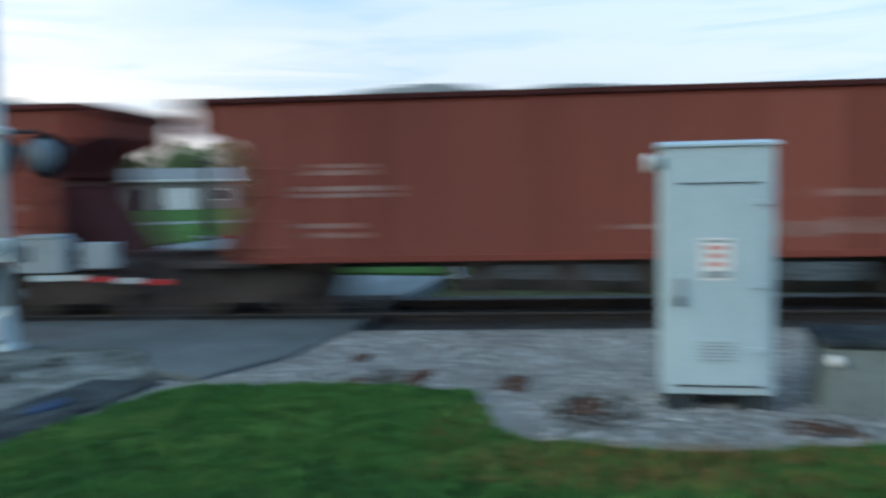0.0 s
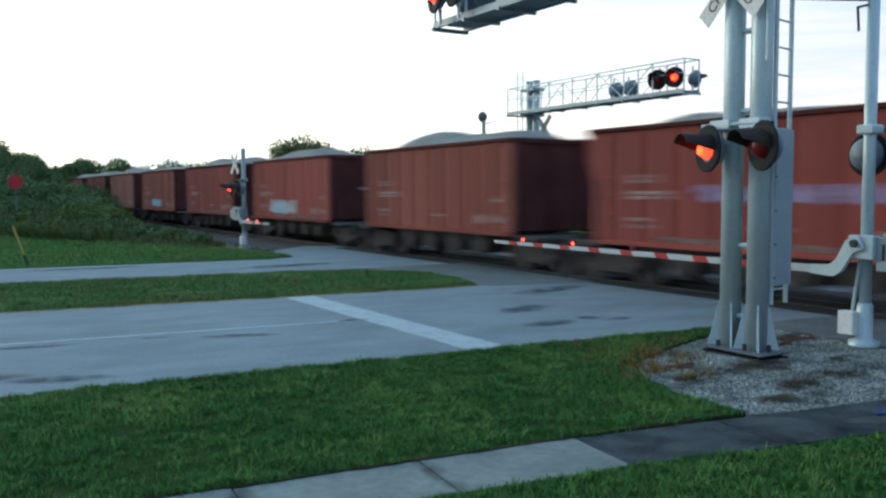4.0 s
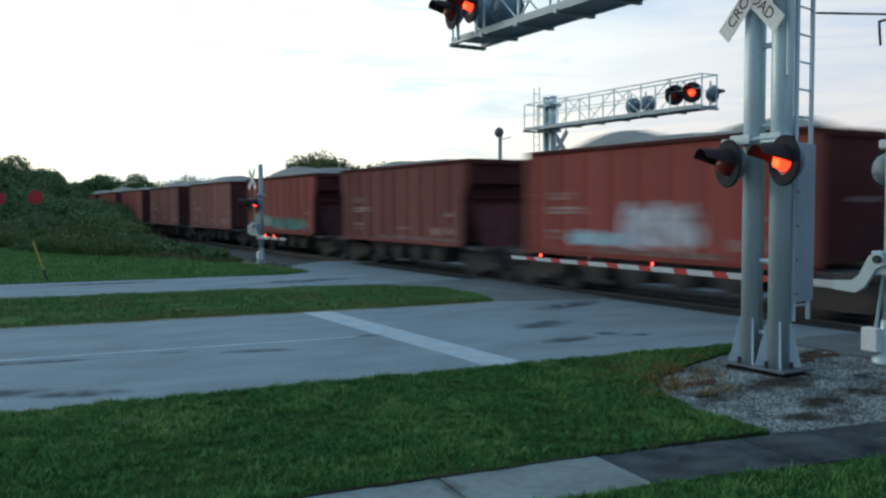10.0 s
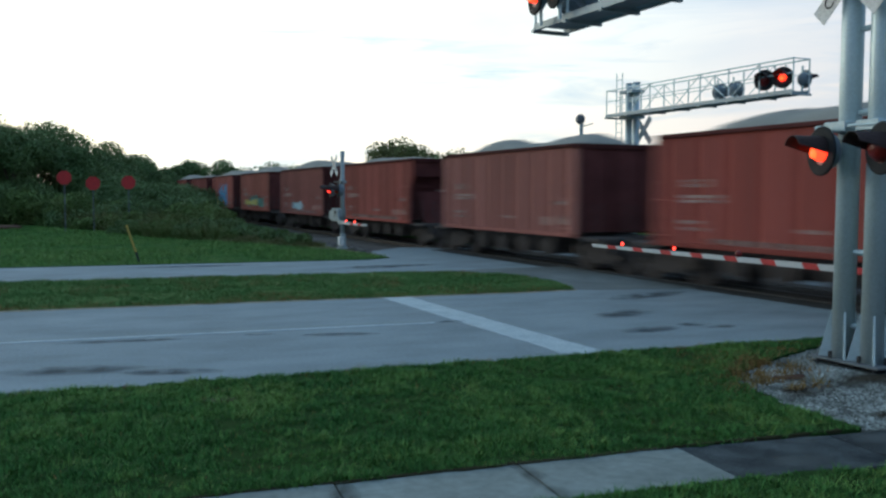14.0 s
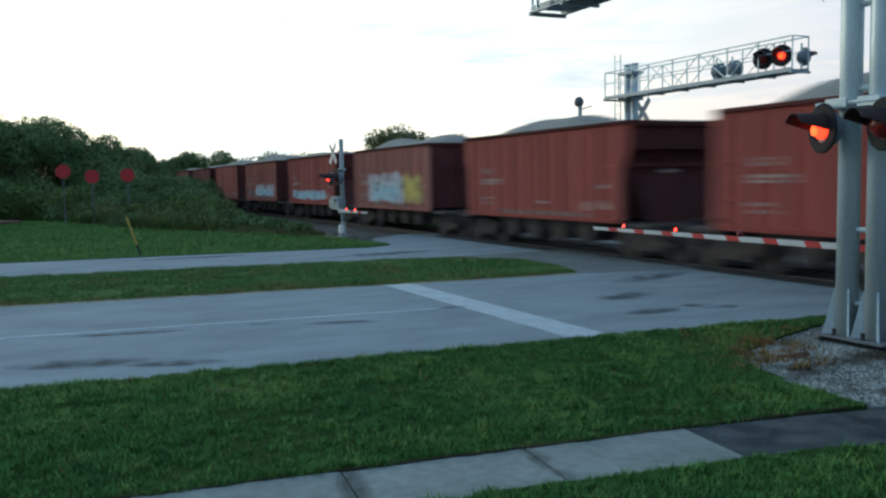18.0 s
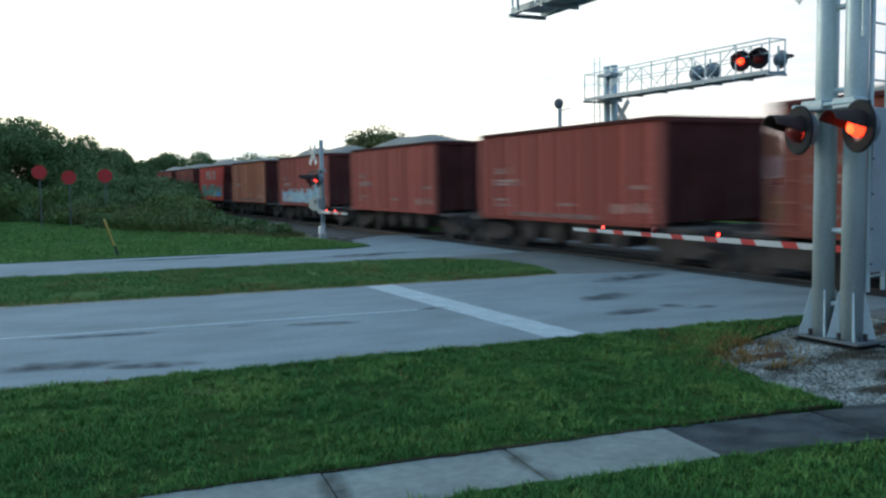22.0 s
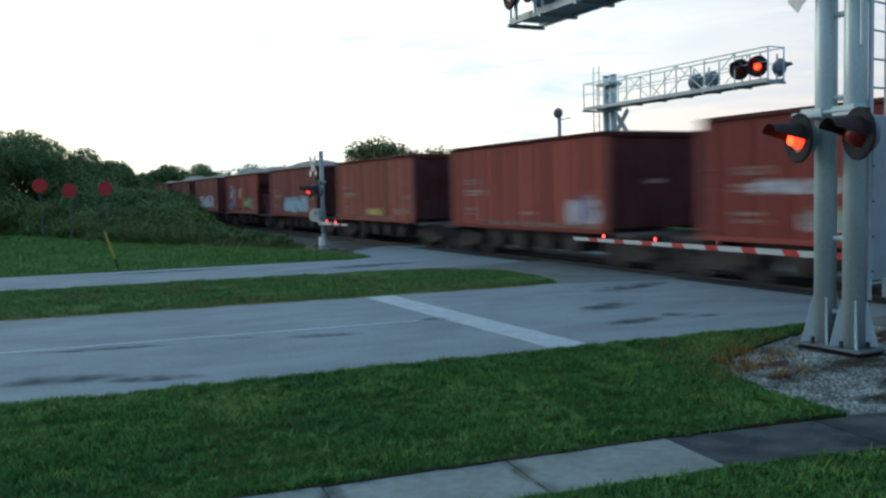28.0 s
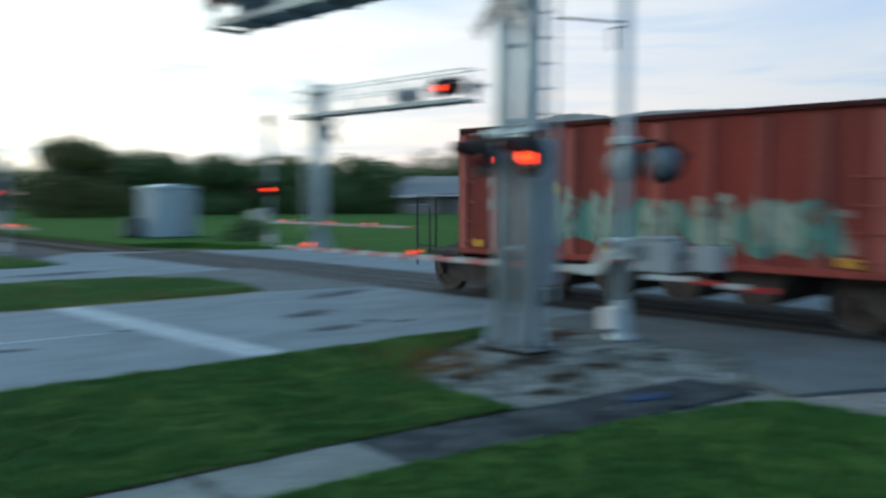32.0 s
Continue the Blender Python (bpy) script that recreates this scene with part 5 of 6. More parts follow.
def tree(x, y, h, r, seed, mat=None, n=2600, label="broad dark-green tree with a dense uneven crown", leaf=0.2, low=False):
    g = np.random.default_rng(seed)
    t = thing("tree", pose(x, y, -0.05), label, "tree", "trees")
    bm = tube((0, 0, 0), (0.1, 0.05, h * 0.45), 0.05 * h * 0.5 + 0.05, 9, 0.025 * h * 0.6 + 0.02)
    cs, rs = [], []
    for i in range(9):
        a, q = i * 2.4 + g.uniform(-0.4, 0.4), r * g.uniform(0.25, 0.75)
        z = h * g.uniform(0.5, 0.82)
        cs.append((q * math.cos(a), q * math.sin(a), z))
        rs.append(r * g.uniform(0.3, 0.5))
        tube((0.08, 0.04, h * g.uniform(0.2, 0.42)), (q * 0.8 * math.cos(a), q * 0.8 * math.sin(a), z - 0.1), 0.035 * h * 0.3 + 0.015, 6, 0.012, bm=bm)
    if low:
        for i in range(7):
            a = i * 0.9 + g.uniform(-0.3, 0.3)
            cs.append((r * 0.7 * math.cos(a), r * 0.7 * math.sin(a), h * g.uniform(0.1, 0.35)))
            rs.append(r * g.uniform(0.35, 0.5))
    cs += [(0, 0, h * 0.86), (r * 0.3, 0, h * 0.4), (-r * 0.4, 0.2, h * 0.42)]
    rs += [r * 0.42, r * 0.45, r * 0.4]
    part("trunk", bm, M_BARK, t, "brown branching trunk")
    leaves("crown", cs, rs, n, leaf, mat or M_LEAF, t, seed)
    return t


def bush(x, y, rx, ry, h, seed, mat, n, label, leaf=0.16, name="bush"):
    g = np.random.default_rng(seed)
    t = thing(name, pose(x, y, 0), label, "bush", "bushes")
    cs = [(g.uniform(-rx, rx), g.uniform(-ry, ry), h * g.uniform(0.15, 0.72)) for _ in range(16)]
    rs = [h * g.uniform(0.28, 0.5) for _ in cs]
    stems = bmesh.new()
    for c in cs[:8]:
        tube((c[0] * 0.6, c[1] * 0.6, -0.1), c, 0.03, 5, 0.01, bm=stems)
    part("stems", stems, M_BARK, t)
    leaves("foliage", cs, rs, n, leaf, mat, t, seed)
    return t


# the wooded edge on the near side of the track
for i, (x, y, h, r) in enumerate(((-10.5, 62, 7.2, 4.2), (-6.8, 66, 6.9, 3.4), (-14, 66, 7.5, 4.8), (-3.4, 70, 5.9, 2.6), (-0.9, 78, 4.8, 2.4), (1.0, 92, 4.4, 2.2), (-18, 58, 7.4, 5), (-24, 60, 7.7, 5.5), (-9, 74, 7.4, 4.0), (-30, 62, 9, 5.5), (-4, 88, 6.2, 3.2), (-5.2, 63.5, 5.2, 2.4), (-8.9, 60, 6.2, 2.6))):
    tree(x, y, h, r, 100 + i, n=26000, leaf=0.085, low=True)
for i, (x, y, rx, ry, h) in enumerate(((-7.5, 57, 3, 2.0, 2.3), (-3.4, 56, 2.6, 2.5, 2.0), (-0.6, 54, 2.2, 2.5, 1.9), (1.3, 50.5, 1.4, 3, 1.9), (2.2, 57, 1.5, 3.5, 1.9), (0.5, 62, 1.8, 3, 2.9), (1.7, 46.5, 1.0, 2.2, 1.45), (-2.7, 62, 2.8, 3, 3.4), (2.3, 68, 1.6, 4, 2.4), (1.4, 76, 1.8, 4, 2.9), (2.5, 44.0, 0.7, 1.8, 1.2), (-12, 57, 3, 2.5, 2.6), (0.0, 47.0, 1.6, 1.6, 1.2), (-1.2, 58.5, 2, 1.5, 2.9))):
    bush(x, y, rx, ry, h, 200 + i, M_WEED if i in (0, 1, 6, 10, 12) else M_LEAF, 13000, "tangled green bush at the wood's edge", 0.075)
# knee-high scrub where the mown lawn ends
for i, (x, y, rx, ry, h) in enumerate(((-0.9, 43.4, 1.3, 1.2, 0.75), (0.7, 40.3, 1.0, 1.3, 0.8), (1.7, 39.0, 0.8, 1.0, 0.65), (2.6, 37.2, 0.6, 0.8, 0.4), (2.4, 41.0, 0.8, 1.4, 0.85), (-2.6, 48.2, 1.4, 1.6, 0.9), (-4.6, 52.5, 1.5, 1.8, 1.0))):
    bush(x, y, rx, ry, h, 260 + i, M_WEED if i % 2 else M_LEAF, 5000, "low tangled scrub where the mown lawn ends", 0.06, "scrub")
for i, (x, y, rx, ry, h) in enumerate(((3.2, 42.5, 0.7, 2.0, 0.8), (4.0, 39, 0.55, 1.8, 0.6), (4.7, 36, 0.5, 1.5, 0.5), (5.2, 33.4, 0.4, 1.2, 0.4), (3.9, 45, 0.6, 2.0, 0.7), (2.9, 49, 0.8, 2, 1.1))):
    bush(x, y, rx, ry, h, 240 + i, M_LEAF, 2600, "low dark weeds beside the ballast", 0.07, "weeds")
# trees beyond and across the track
for i, (x, y, h, r) in enumerate(((3.5, 100, 5.7, 2.6), (7.3, 104, 5.7, 3.3), (13.6, 108, 5.4, 4.0), (18.6, 112, 5.2, 4.4), (-1.5, 100, 6.0, 3.2), (11.0, 118, 4.8, 4.2), (6.0, 114, 4.9, 4), (24, 116, 5.4, 5), (29, 110, 5.4, 4.8), (1.2, 108, 4.6, 3.4))):
    tree(x, y, h, r, 300 + i, n=13000, leaf=0.13, label="distant dark-green tree beyond the track", low=True)
tree(21.2, 76, 6.8, 3.9, 320, M_LEAF_B, 15000, "rounded olive-green tree beyond the track", 0.13, low=True)
for i, (x, y, h, r) in enumerate(((26, 84, 5.4, 4.4), (32, 84, 5.4, 4.6), (38, 82, 5.2, 4.4), (44, 79, 5.2, 4.4), (50.5, 75, 5.2, 4.6), (82, 98, 8, 6), (29, 82, 6.0, 4.2), (35, 80, 5.6, 4), (41, 78, 5.8, 4), (47, 74, 5.6, 4.2), (76, 99, 8, 6), (88, 92, 8.5, 6), (98, 80, 8, 6), (104, 66, 8.5, 6), (110, 52, 8.5, 6), (112, 40, 8, 6), (82, 2, 7, 5), (84, -10, 7, 5), (80, -22, 7, 5), (116, 26, 8.5, 6), (92, 50, 7.2, 4.5), (89, 58, 6.6, 4.2), (95, 41, 7.4, 4.5), (63, -8, 7.5, 2.2))):
    tree(x, y, h, r, 340 + i, n=8000, leaf=0.18, label="dark-green tree in the far tree line", low=True)
for i, (x, y) in enumerate(((16.6, 33.8), (17.4, 35.2))):
    bush(x, y, 0.6, 0.6, 1.0, 400 + i, M_LEAF, 900, "small dark shrub beside the signal hut", 0.1)

# ---- hut, houses, vehicles beyond the track ----
hut = thing("signal_hut", pose(14.9, 38.6, 0, 0, 0, TURN), "pale grey steel signal hut beyond the track", "signal hut")
part("shell", box(0, 0, 0.05, 1.95, 1.8, 2.2, 0.03), M_CASE, hut, "pale grey steel walls")
part("roof", prism([(-1.03, 2.25), (1.03, 2.25), (1.03, 2.3), (0.0, 2.46), (-1.03, 2.3)], "y", -0.98, 0.98), M_CASE, hut, "low pale metal roof")
for i in range(8):
    part("rib", box(-0.84 + 0.24 * i, -0.905, 0.1, 0.03, 0.03, 2.15), M_ALU, hut)
    part("rib", box(-0.985, -0.8 + 0.23 * i, 0.1, 0.03, 0.03, 2.15), M_ALU, hut)
part("door", box(0.4, -0.93, 0.15, 0.8, 0.03, 1.95, 0.01), M_ALU, hut, "grey steel door")
part("base", box(0, 0, -0.1, 2.1, 1.95, 0.15), M_CONC_D, hut)


cabinet = thing("equipment_cabinet", pose(13.5, 39.2, 0, 0, 0, TURN), "small grey steel cabinet beside the signal hut", "cabinet")
part("shell", box(0, 0, 0.1, 0.7, 0.6, 0.75, 0.02), M_POST, cabinet, "grey steel walls")
part("lid", box(0, 0, 0.85, 0.78, 0.68, 0.05, 0.01), M_POST, cabinet, "overhanging steel lid")
part("door", box(0, -0.31, 0.2, 0.56, 0.02, 0.58, 0.005), M_POST, cabinet)
part("plinth", box(0, 0, -0.1, 0.76, 0.66, 0.2), M_CONC_D, cabinet)


def house(m, w, d, h, label):
    t = thing("house", m, label, "house", "houses beyond the track")
    part("shell", box(0, 0, -0.1, w, d, h + 0.1), M_HOUSE, t, "dull stucco walls")
    part("roof", prism([(-d / 2 - 0.5, h), (d / 2 + 0.5, h), (0, h + 1.3)], "x", -w / 2 - 0.5, w / 2 + 0.5), M_ROOF, t, "low pale gabled roof")
    part("fascia", box(0, -d / 2 - 0.5, h - 0.12, w + 1, 0.06, 0.2), M_WHITE, t)
    for i in range(4):
        x = -w / 2 + w * (i + 0.5) / 4
        if i == 1:
            part("door", box(x, -d / 2 - 0.02, 0, 0.95, 0.06, 2.05), M_DARK, t, "dark front door")
        elif i == 2 and h > 2:
            garage = part("garage_door", box(x, -d / 2 - 0.02, 0, 3.0, 0.07, 2.15), M_WHITE, t, "white panelled garage door")
            for j in range(4):
                part("panel", box(x, -d / 2 - 0.06, 0.06 + 0.52 * j, 2.8, 0.03, 0.44, 0.01), M_WHITE, garage)
        else:
            win = part("window", box(x, -d / 2 - 0.02, 0.9, 1.3, 0.05, 1.1), M_WHITE, t)
            part("pane", box(x, -d / 2 - 0.05, 0.97, 1.15, 0.02, 0.96), M_GLASS, win)
    return t


house(pose(80, 46, 0, 0, 0, -60), 15, 8, 2.9, "low pale house with a light roof beyond the track")
house(pose(76, 65, 0, 0, 0, -50), 20, 8, 2.9, "long low pale building beyond the field")
house(pose(72, 86, 0, 0, 0, -41), 15, 8, 3.0, "pale house with a light roof across the field")
house(pose(57, 68, 0, 0, 0, -37), 12, 6, 1.8, "long low grey shed beyond the field")
house(pose(92, 7, 0, 0, 0, -86), 14, 8, 2.7, "low pale house among trees beyond the track")
slab("driveway", [(40, 34), (43, 35), (53, 18), (50, 15.9)], -0.2, 0.04, M_CONC, "pale concrete driveway", "driveway")
slab("far_grass", [(18.8, 16.2), (120, 16.2), (120, 34), (14, 34), (17.2, 24)], -0.3, 0.02, M_TURF_PALE, "green lawn beyond the track", "lawn")
slab("gravel_shoulder", ragged([(17.3, 3.3), (46, 2.4), (47, -8), (46, -60), (17.6, -60)], 0.2, 0.8, 29), -0.3, 0.024, M_GRAVEL_D, "dull gravel strip beyond the track", "gravel")
slab("far_grass_south", [(18.7, 9.3), (120, 9.3), (120, -60), (17.6, -60)], -0.3, 0.02, M_TURF_PALE, "green lawn beyond the track", "lawn")


def vehicle(m, label, length, width, cab, box_h, paint, lights=M_HEAD, name="truck"):
    """A vehicle that looks along -x: hood, cab and a body behind."""
    t = thing(name, m, label, name, "waiting vehicles")
    part("body", box(cab + (length - cab) / 2, 0, 0.55, length - cab, width, box_h, 0.05), paint, t)
    part("cab", prism([(0.9, 0.55), (cab, 0.55), (cab, 1.75 + 0.25 * (box_h > 1.6)), (1.7, 1.75 + 0.25 * (box_h > 1.6)), (1.05, 1.2)], "y", -width / 2 + 0.05, width / 2 - 0.05), paint, t)
    part("hood", box(0.55, 0, 0.5, 1.1, width - 0.14, 0.66, 0.08), paint, t)
    part("windscreen", prism([(1.08, 1.24), (1.1, 1.22), (1.66, 1.72), (1.64, 1.74)], "y", -width / 2 + 0.2, width / 2 - 0.2), M_GLASS, t, "dark windscreen")
    part("grille", box(-0.01, 0, 0.68, 0.04, width * 0.5, 0.34, 0.01), M_CHROME, t, "chrome grille")
    part("bumper", box(-0.06, 0, 0.42, 0.14, width, 0.2, 0.03), M_CHROME, t, "chrome bumper")
    for s in (-1, 1):
        part("headlight", box(-0.02, s * width * 0.38, 0.76, 0.05, 0.24, 0.18, 0.02), lights, t, "lit headlamp")
        part("indicator", box(-0.02, s * width * 0.46, 0.78, 0.05, 0.07, 0.15, 0.01), M_AMBER, t, "amber indicator")
        for x in (0.85, length - 0.9):
            wh = part("wheel", tube((x, s * (width / 2 - 0.24), 0.38), (x, s * (width / 2), 0.38), 0.38, 16), M_TYRE, t, "black tyre")
            part("rim", tube((x, s * (width / 2), 0.38), (x, s * (width / 2 + 0.01), 0.38), 0.2, 12), M_CHROME, wh)
        part("mirror", box(1.3, s * (width / 2 + 0.1), 1.3, 0.1, 0.18, 0.3, 0.02), M_DARK, t)
    return t


for i, x in enumerate((58, 66, 75)):
    vehicle(pose(x, 14.1, 0, 0, 0, 0), "distant car waiting with headlamps lit", 4.5, 1.8, 3.0, 0.6, M_VAN if i != 1 else M_DARK, name="car")
# utility poles far off
for x, y, h in ((38, 19.4, 3.9),):
    u = thing("utility_pole", pose(x, y, 0), "thin grey wooden utility pole far off", "utility pole", "utility poles")
    part("pole", tube((0, 0, -0.2), (0, 0, h), 0.14, 8, 0.09), M_BARK, u)
    part("crossarm", box(0, 0, h - 0.7, 2.0, 0.1, 0.12), M_BARK, u)

# ---- the train: loaded open hoppers that roll toward -y ----
SPEED, PITCH, LAST_FRONT, LAST_T = 19.45, 10.84, 19.95, 31.2      # metres of y per second, per car; front of the last car's body at that time
BODY_L, HALF_W, SILL, TOP = 7.75, 1.6, 0.96, 3.26
N_CARS = 60


def shared(name, bm, mat, smooth=False):
    return mesh_of(name, bm, mat, smooth)


def side_mesh(mat, lip, length):
    """The side sheet; with a lip, its upper ends reach out over the bogies."""
    h, k = length / 2, lip
    if 0 < lip < 0.5:
        pts = [(-h, SILL), (h, SILL), (h, SILL + 1.0), (h + k, SILL + 1.65), (h + k, TOP), (-h - k, TOP), (-h - k, SILL + 1.65), (-h, SILL + 1.0)]
    elif lip:
        pts = [(-h, SILL), (h, SILL), (h, SILL + 1.35), (h + k * 0.3, TOP - 0.62), (h + k, TOP - 0.45), (h + k, TOP), (-h - k, TOP), (-h - k, TOP - 0.45), (-h - k * 0.3, TOP - 0.62), (-h, SILL + 1.35)]
    else:
        pts = [(-h, SILL), (h, SILL), (h, TOP), (-h, TOP)]
    return mesh_of("side_sheet", prism(pts, "x", -HALF_W, -HALF_W + 0.05), mat)


LIPS, STRETCH = (0.0, 0.85, 0.34), 2.8          # one car near the front is longer


def body_kit(length):
    """The meshes that depend on a car's length."""
    return {"sides": [[side_mesh(m, lip, length) for m in CAR_PAINTS] for lip in LIPS],
            "floor": shared("floor_sheet", box(0, 0, SILL + 0.3, 2 * HALF_W - 0.14, length - 0.14, 0.06), M_CAR_END_SHADE),
            "rim": [shared("top_rail", box(-HALF_W - 0.015, 0, TOP - 0.07, 0.1, length + 0.06 + 2 * lip, 0.085, 0.012), M_CAR_END_SHADE) for lip in LIPS],
            "sill": [shared("side_sill", box(-HALF_W - 0.02, 0, SILL - 0.08, 0.1, length + 0.1, 0.1, 0.01), m) for m in CAR_PAINTS],
            "loads": [load_mesh(i, h, length) for i, h in enumerate((0.55, 0.6, 0.42, 0.62, 0.2))]}


LIP_END = [shared("end_lip", prism([(-0.02, TOP - 0.45), (0.03, TOP - 0.45), (0.03, TOP), (-0.02, TOP)], "x", -HALF_W + 0.05, HALF_W - 0.05), m) for m in CAR_PAINTS]
END_HOOD = shared("end_lip", prism([(-0.02, SILL + 1.65), (0.03, SILL + 1.65), (0.03, TOP), (-0.02, TOP)], "x", -HALF_W + 0.05, HALF_W - 0.05), M_CAR_END_SHADE)
RIB_W, RIB_TOP, RIB_D = 0.14, 0.085, 0.06           # half the rib's foot, half its crest, and how far it stands out
RIB = [shared("rib", prism([(-HALF_W + 0.01, -RIB_W), (-HALF_W - RIB_D, -RIB_TOP), (-HALF_W - RIB_D, RIB_TOP), (-HALF_W + 0.01, RIB_W)], "z", SILL + 0.02, TOP - 0.13), m) for m in DUSTY_LIT_RIBS]


def rib_places(extra):
    length, n = BODY_L + extra, 9 if not extra else 12
    return [-length / 2 + 0.06 + (length - 0.12) * i / n for i in range(n + 1)]


def drape(name, outline, mat, extra=0.0, lift=0.003, step=0.045):
    """Paint on the side sheet that follows its ribs. outline(y) gives the lower and upper edge; from y0 to y1."""
    y0, y1, edge = outline
    ribs = rib_places(extra)
    ys = set(np.linspace(y0, y1, max(2, int((y1 - y0) / step) + 1)))
    for r in ribs:
        ys |= {q for q in (r - RIB_W, r - RIB_TOP, r + RIB_TOP, r + RIB_W) if y0 < q < y1}
    bm, last = bmesh.new(), None
    for y in sorted(ys):
        d = min(abs(y - r) for r in ribs)
        x = -HALF_W - lift - RIB_D * min(1.0, max(0.0, (RIB_W - d) / (RIB_W - RIB_TOP)))
        lo, hi = edge(y)
        pair = bm.verts.new((x, y, lo)), bm.verts.new((x, y, max(hi, lo + 0.01)))
        if last:
            bm.faces.new((last[0], pair[0], pair[1], last[1]))
        last = pair
    return mesh_of(name, bm, mat)
END_RIM = shared("end_rail", box(0, 0, TOP - 0.12, 2 * HALF_W, 0.13, 0.14, 0.015), M_CAR_END_SHADE)
END_PLATE = shared("end_plate", box(0, 0, SILL + 0.05, 2 * HALF_W - 0.04, 0.02, TOP - SILL - 0.13), M_CAR_END_SHADE)
END_RIB = shared("end_rib", box(0, 0, 0, 2 * HALF_W - 0.2, 0.07, 0.1), M_CAR_END_SHADE)
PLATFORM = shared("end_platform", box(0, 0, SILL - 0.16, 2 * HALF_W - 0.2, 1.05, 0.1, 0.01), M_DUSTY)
SHEET = shared("slope_sheet", prism([(0, SILL - 0.05), (0.02, SILL - 0.05), (0.75, SILL + 1.1), (0.73, SILL + 1.1)], "x", -1.3, 1.3), M_CAR_END_SHADE)
CHUTE = shared("hopper_chute", prism([(-0.55, SILL - 0.05), (0.55, SILL - 0.05), (0.22, 0.34), (-0.22, 0.34)], "x", -1.25, 1.25), M_DUSTY)
FRAME = shared("side_frame", prism([(-1.05, 0.62), (-0.75, 0.68), (-0.35, 0.74), (0.35, 0.74), (0.75, 0.68), (1.05, 0.62), (1.05, 0.4), (0.7, 0.42), (0.4, 0.24), (-0.4, 0.24), (-0.7, 0.42), (-1.05, 0.4)], "x", -1.06, -0.92), M_DUSTY)
BEARING = shared("bearing_cap", tube((-1.12, 0, 0.46), (-1.0, 0, 0.46), 0.11, 12), M_RAIL)
wheel_bm = lathe([(0.0, -0.07), (0.14, -0.07), (0.16, -0.03), (0.34, -0.03), (0.37, -0.07), (0.45, -0.07), (0.455, 0.05), (0.485, 0.05), (0.485, 0.08), (0.36, 0.08), (0.34, 0.03), (0.16, 0.03), (0.12, 0.08), (0.0, 0.08)], 28, m=pose(0, 0, 0, 0, 90, 0))
for a in range(6):
    lathe([(0.04, -0.036), (0.04, 0.036)], 8, bm=wheel_bm, m=pose(0, 0, 0, a * 60, 0, 0) @ pose(0, 0.25, 0, 0, 90, 0))
WHEEL = shared("wheel", wheel_bm, M_DUSTY)
AXLE = shared("axle", tube((-0.8, 0, 0), (0.8, 0, 0), 0.08, 10), M_DARK)
BOLSTER = shared("bolster", box(0, 0, 0.45, 2.1, 0.3, 0.3, 0.02), M_DUSTY)
CENTRE_SILL = shared("centre_sill", box(0, 0, 0.68, 0.5, 10.2, 0.26), M_DARK)
END_SILL = shared("end_sill", box(0, 0, 0.5, 2.5, 0.12, 0.42, 0.02), M_DUSTY)
COUPLER = shared("coupler", box(0, 0, 0.78, 0.24, 0.75, 0.2, 0.03), M_RAIL)
GRAB = shared("grab_iron", tube((-HALF_W + 0.05, 0, 0.7), (-HALF_W + 0.05, 0, 1.75), 0.018, 6), M_DARK)
RUNG = [shared("ladder_rung", tube((-HALF_W - 0.1, -0.2, 0), (-HALF_W - 0.1, 0.2, 0), 0.012, 6), m) for m in DUSTY_LIT_RIBS]


def mark(y, z, w, h, extra=0.0, mat=None):
    """A painted bar on the side, w wide and h high, its foot at z."""
    return drape("stencil", (y - w / 2, y + w / 2, lambda q: (z, z + h)), mat or M_STENCIL, extra)


MARKS = {e: [mark(y, z, w, h, e) for y, z, w, h in (
    (e / 2 + 2.55, SILL + 1.18, 0.75, 0.075), (e / 2 + 2.55, SILL + 1.28, 0.75, 0.06), (e / 2 + 2.4, SILL + 0.86, 1.15, 0.06), (e / 2 + 2.4, SILL + 0.95, 1.15, 0.07),
    (e / 2 + 2.7, SILL + 0.42, 0.6, 0.07), (e / 2 + 2.6, SILL + 0.28, 0.6, 0.07), (-0.4, SILL + 0.34, 0.6, 0.07),
    (-2.5, SILL + 0.2, 0.34, 0.22), (-3.3, SILL + 0.24, 0.34, 0.22), (-3.1, SILL + 0.75, 0.6, 0.1))] for e in (0.0, 2.8)}
END_MARK = shared("end_mark", box(0, 0, 0, 0.55, 0.006, 0.1), M_STENCIL)
CORNER_POST = shared("corner_post", box(0, 0, SILL + 0.05, 0.1, 0.07, TOP - SILL - 0.2, 0.01), M_CAR_END_SHADE)
YELLOW = shared("reflector", box(-HALF_W - RIB_D - 0.004, 0, SILL + 0.06, 0.008, 0.3, 0.13), M_YEL_STENCIL)


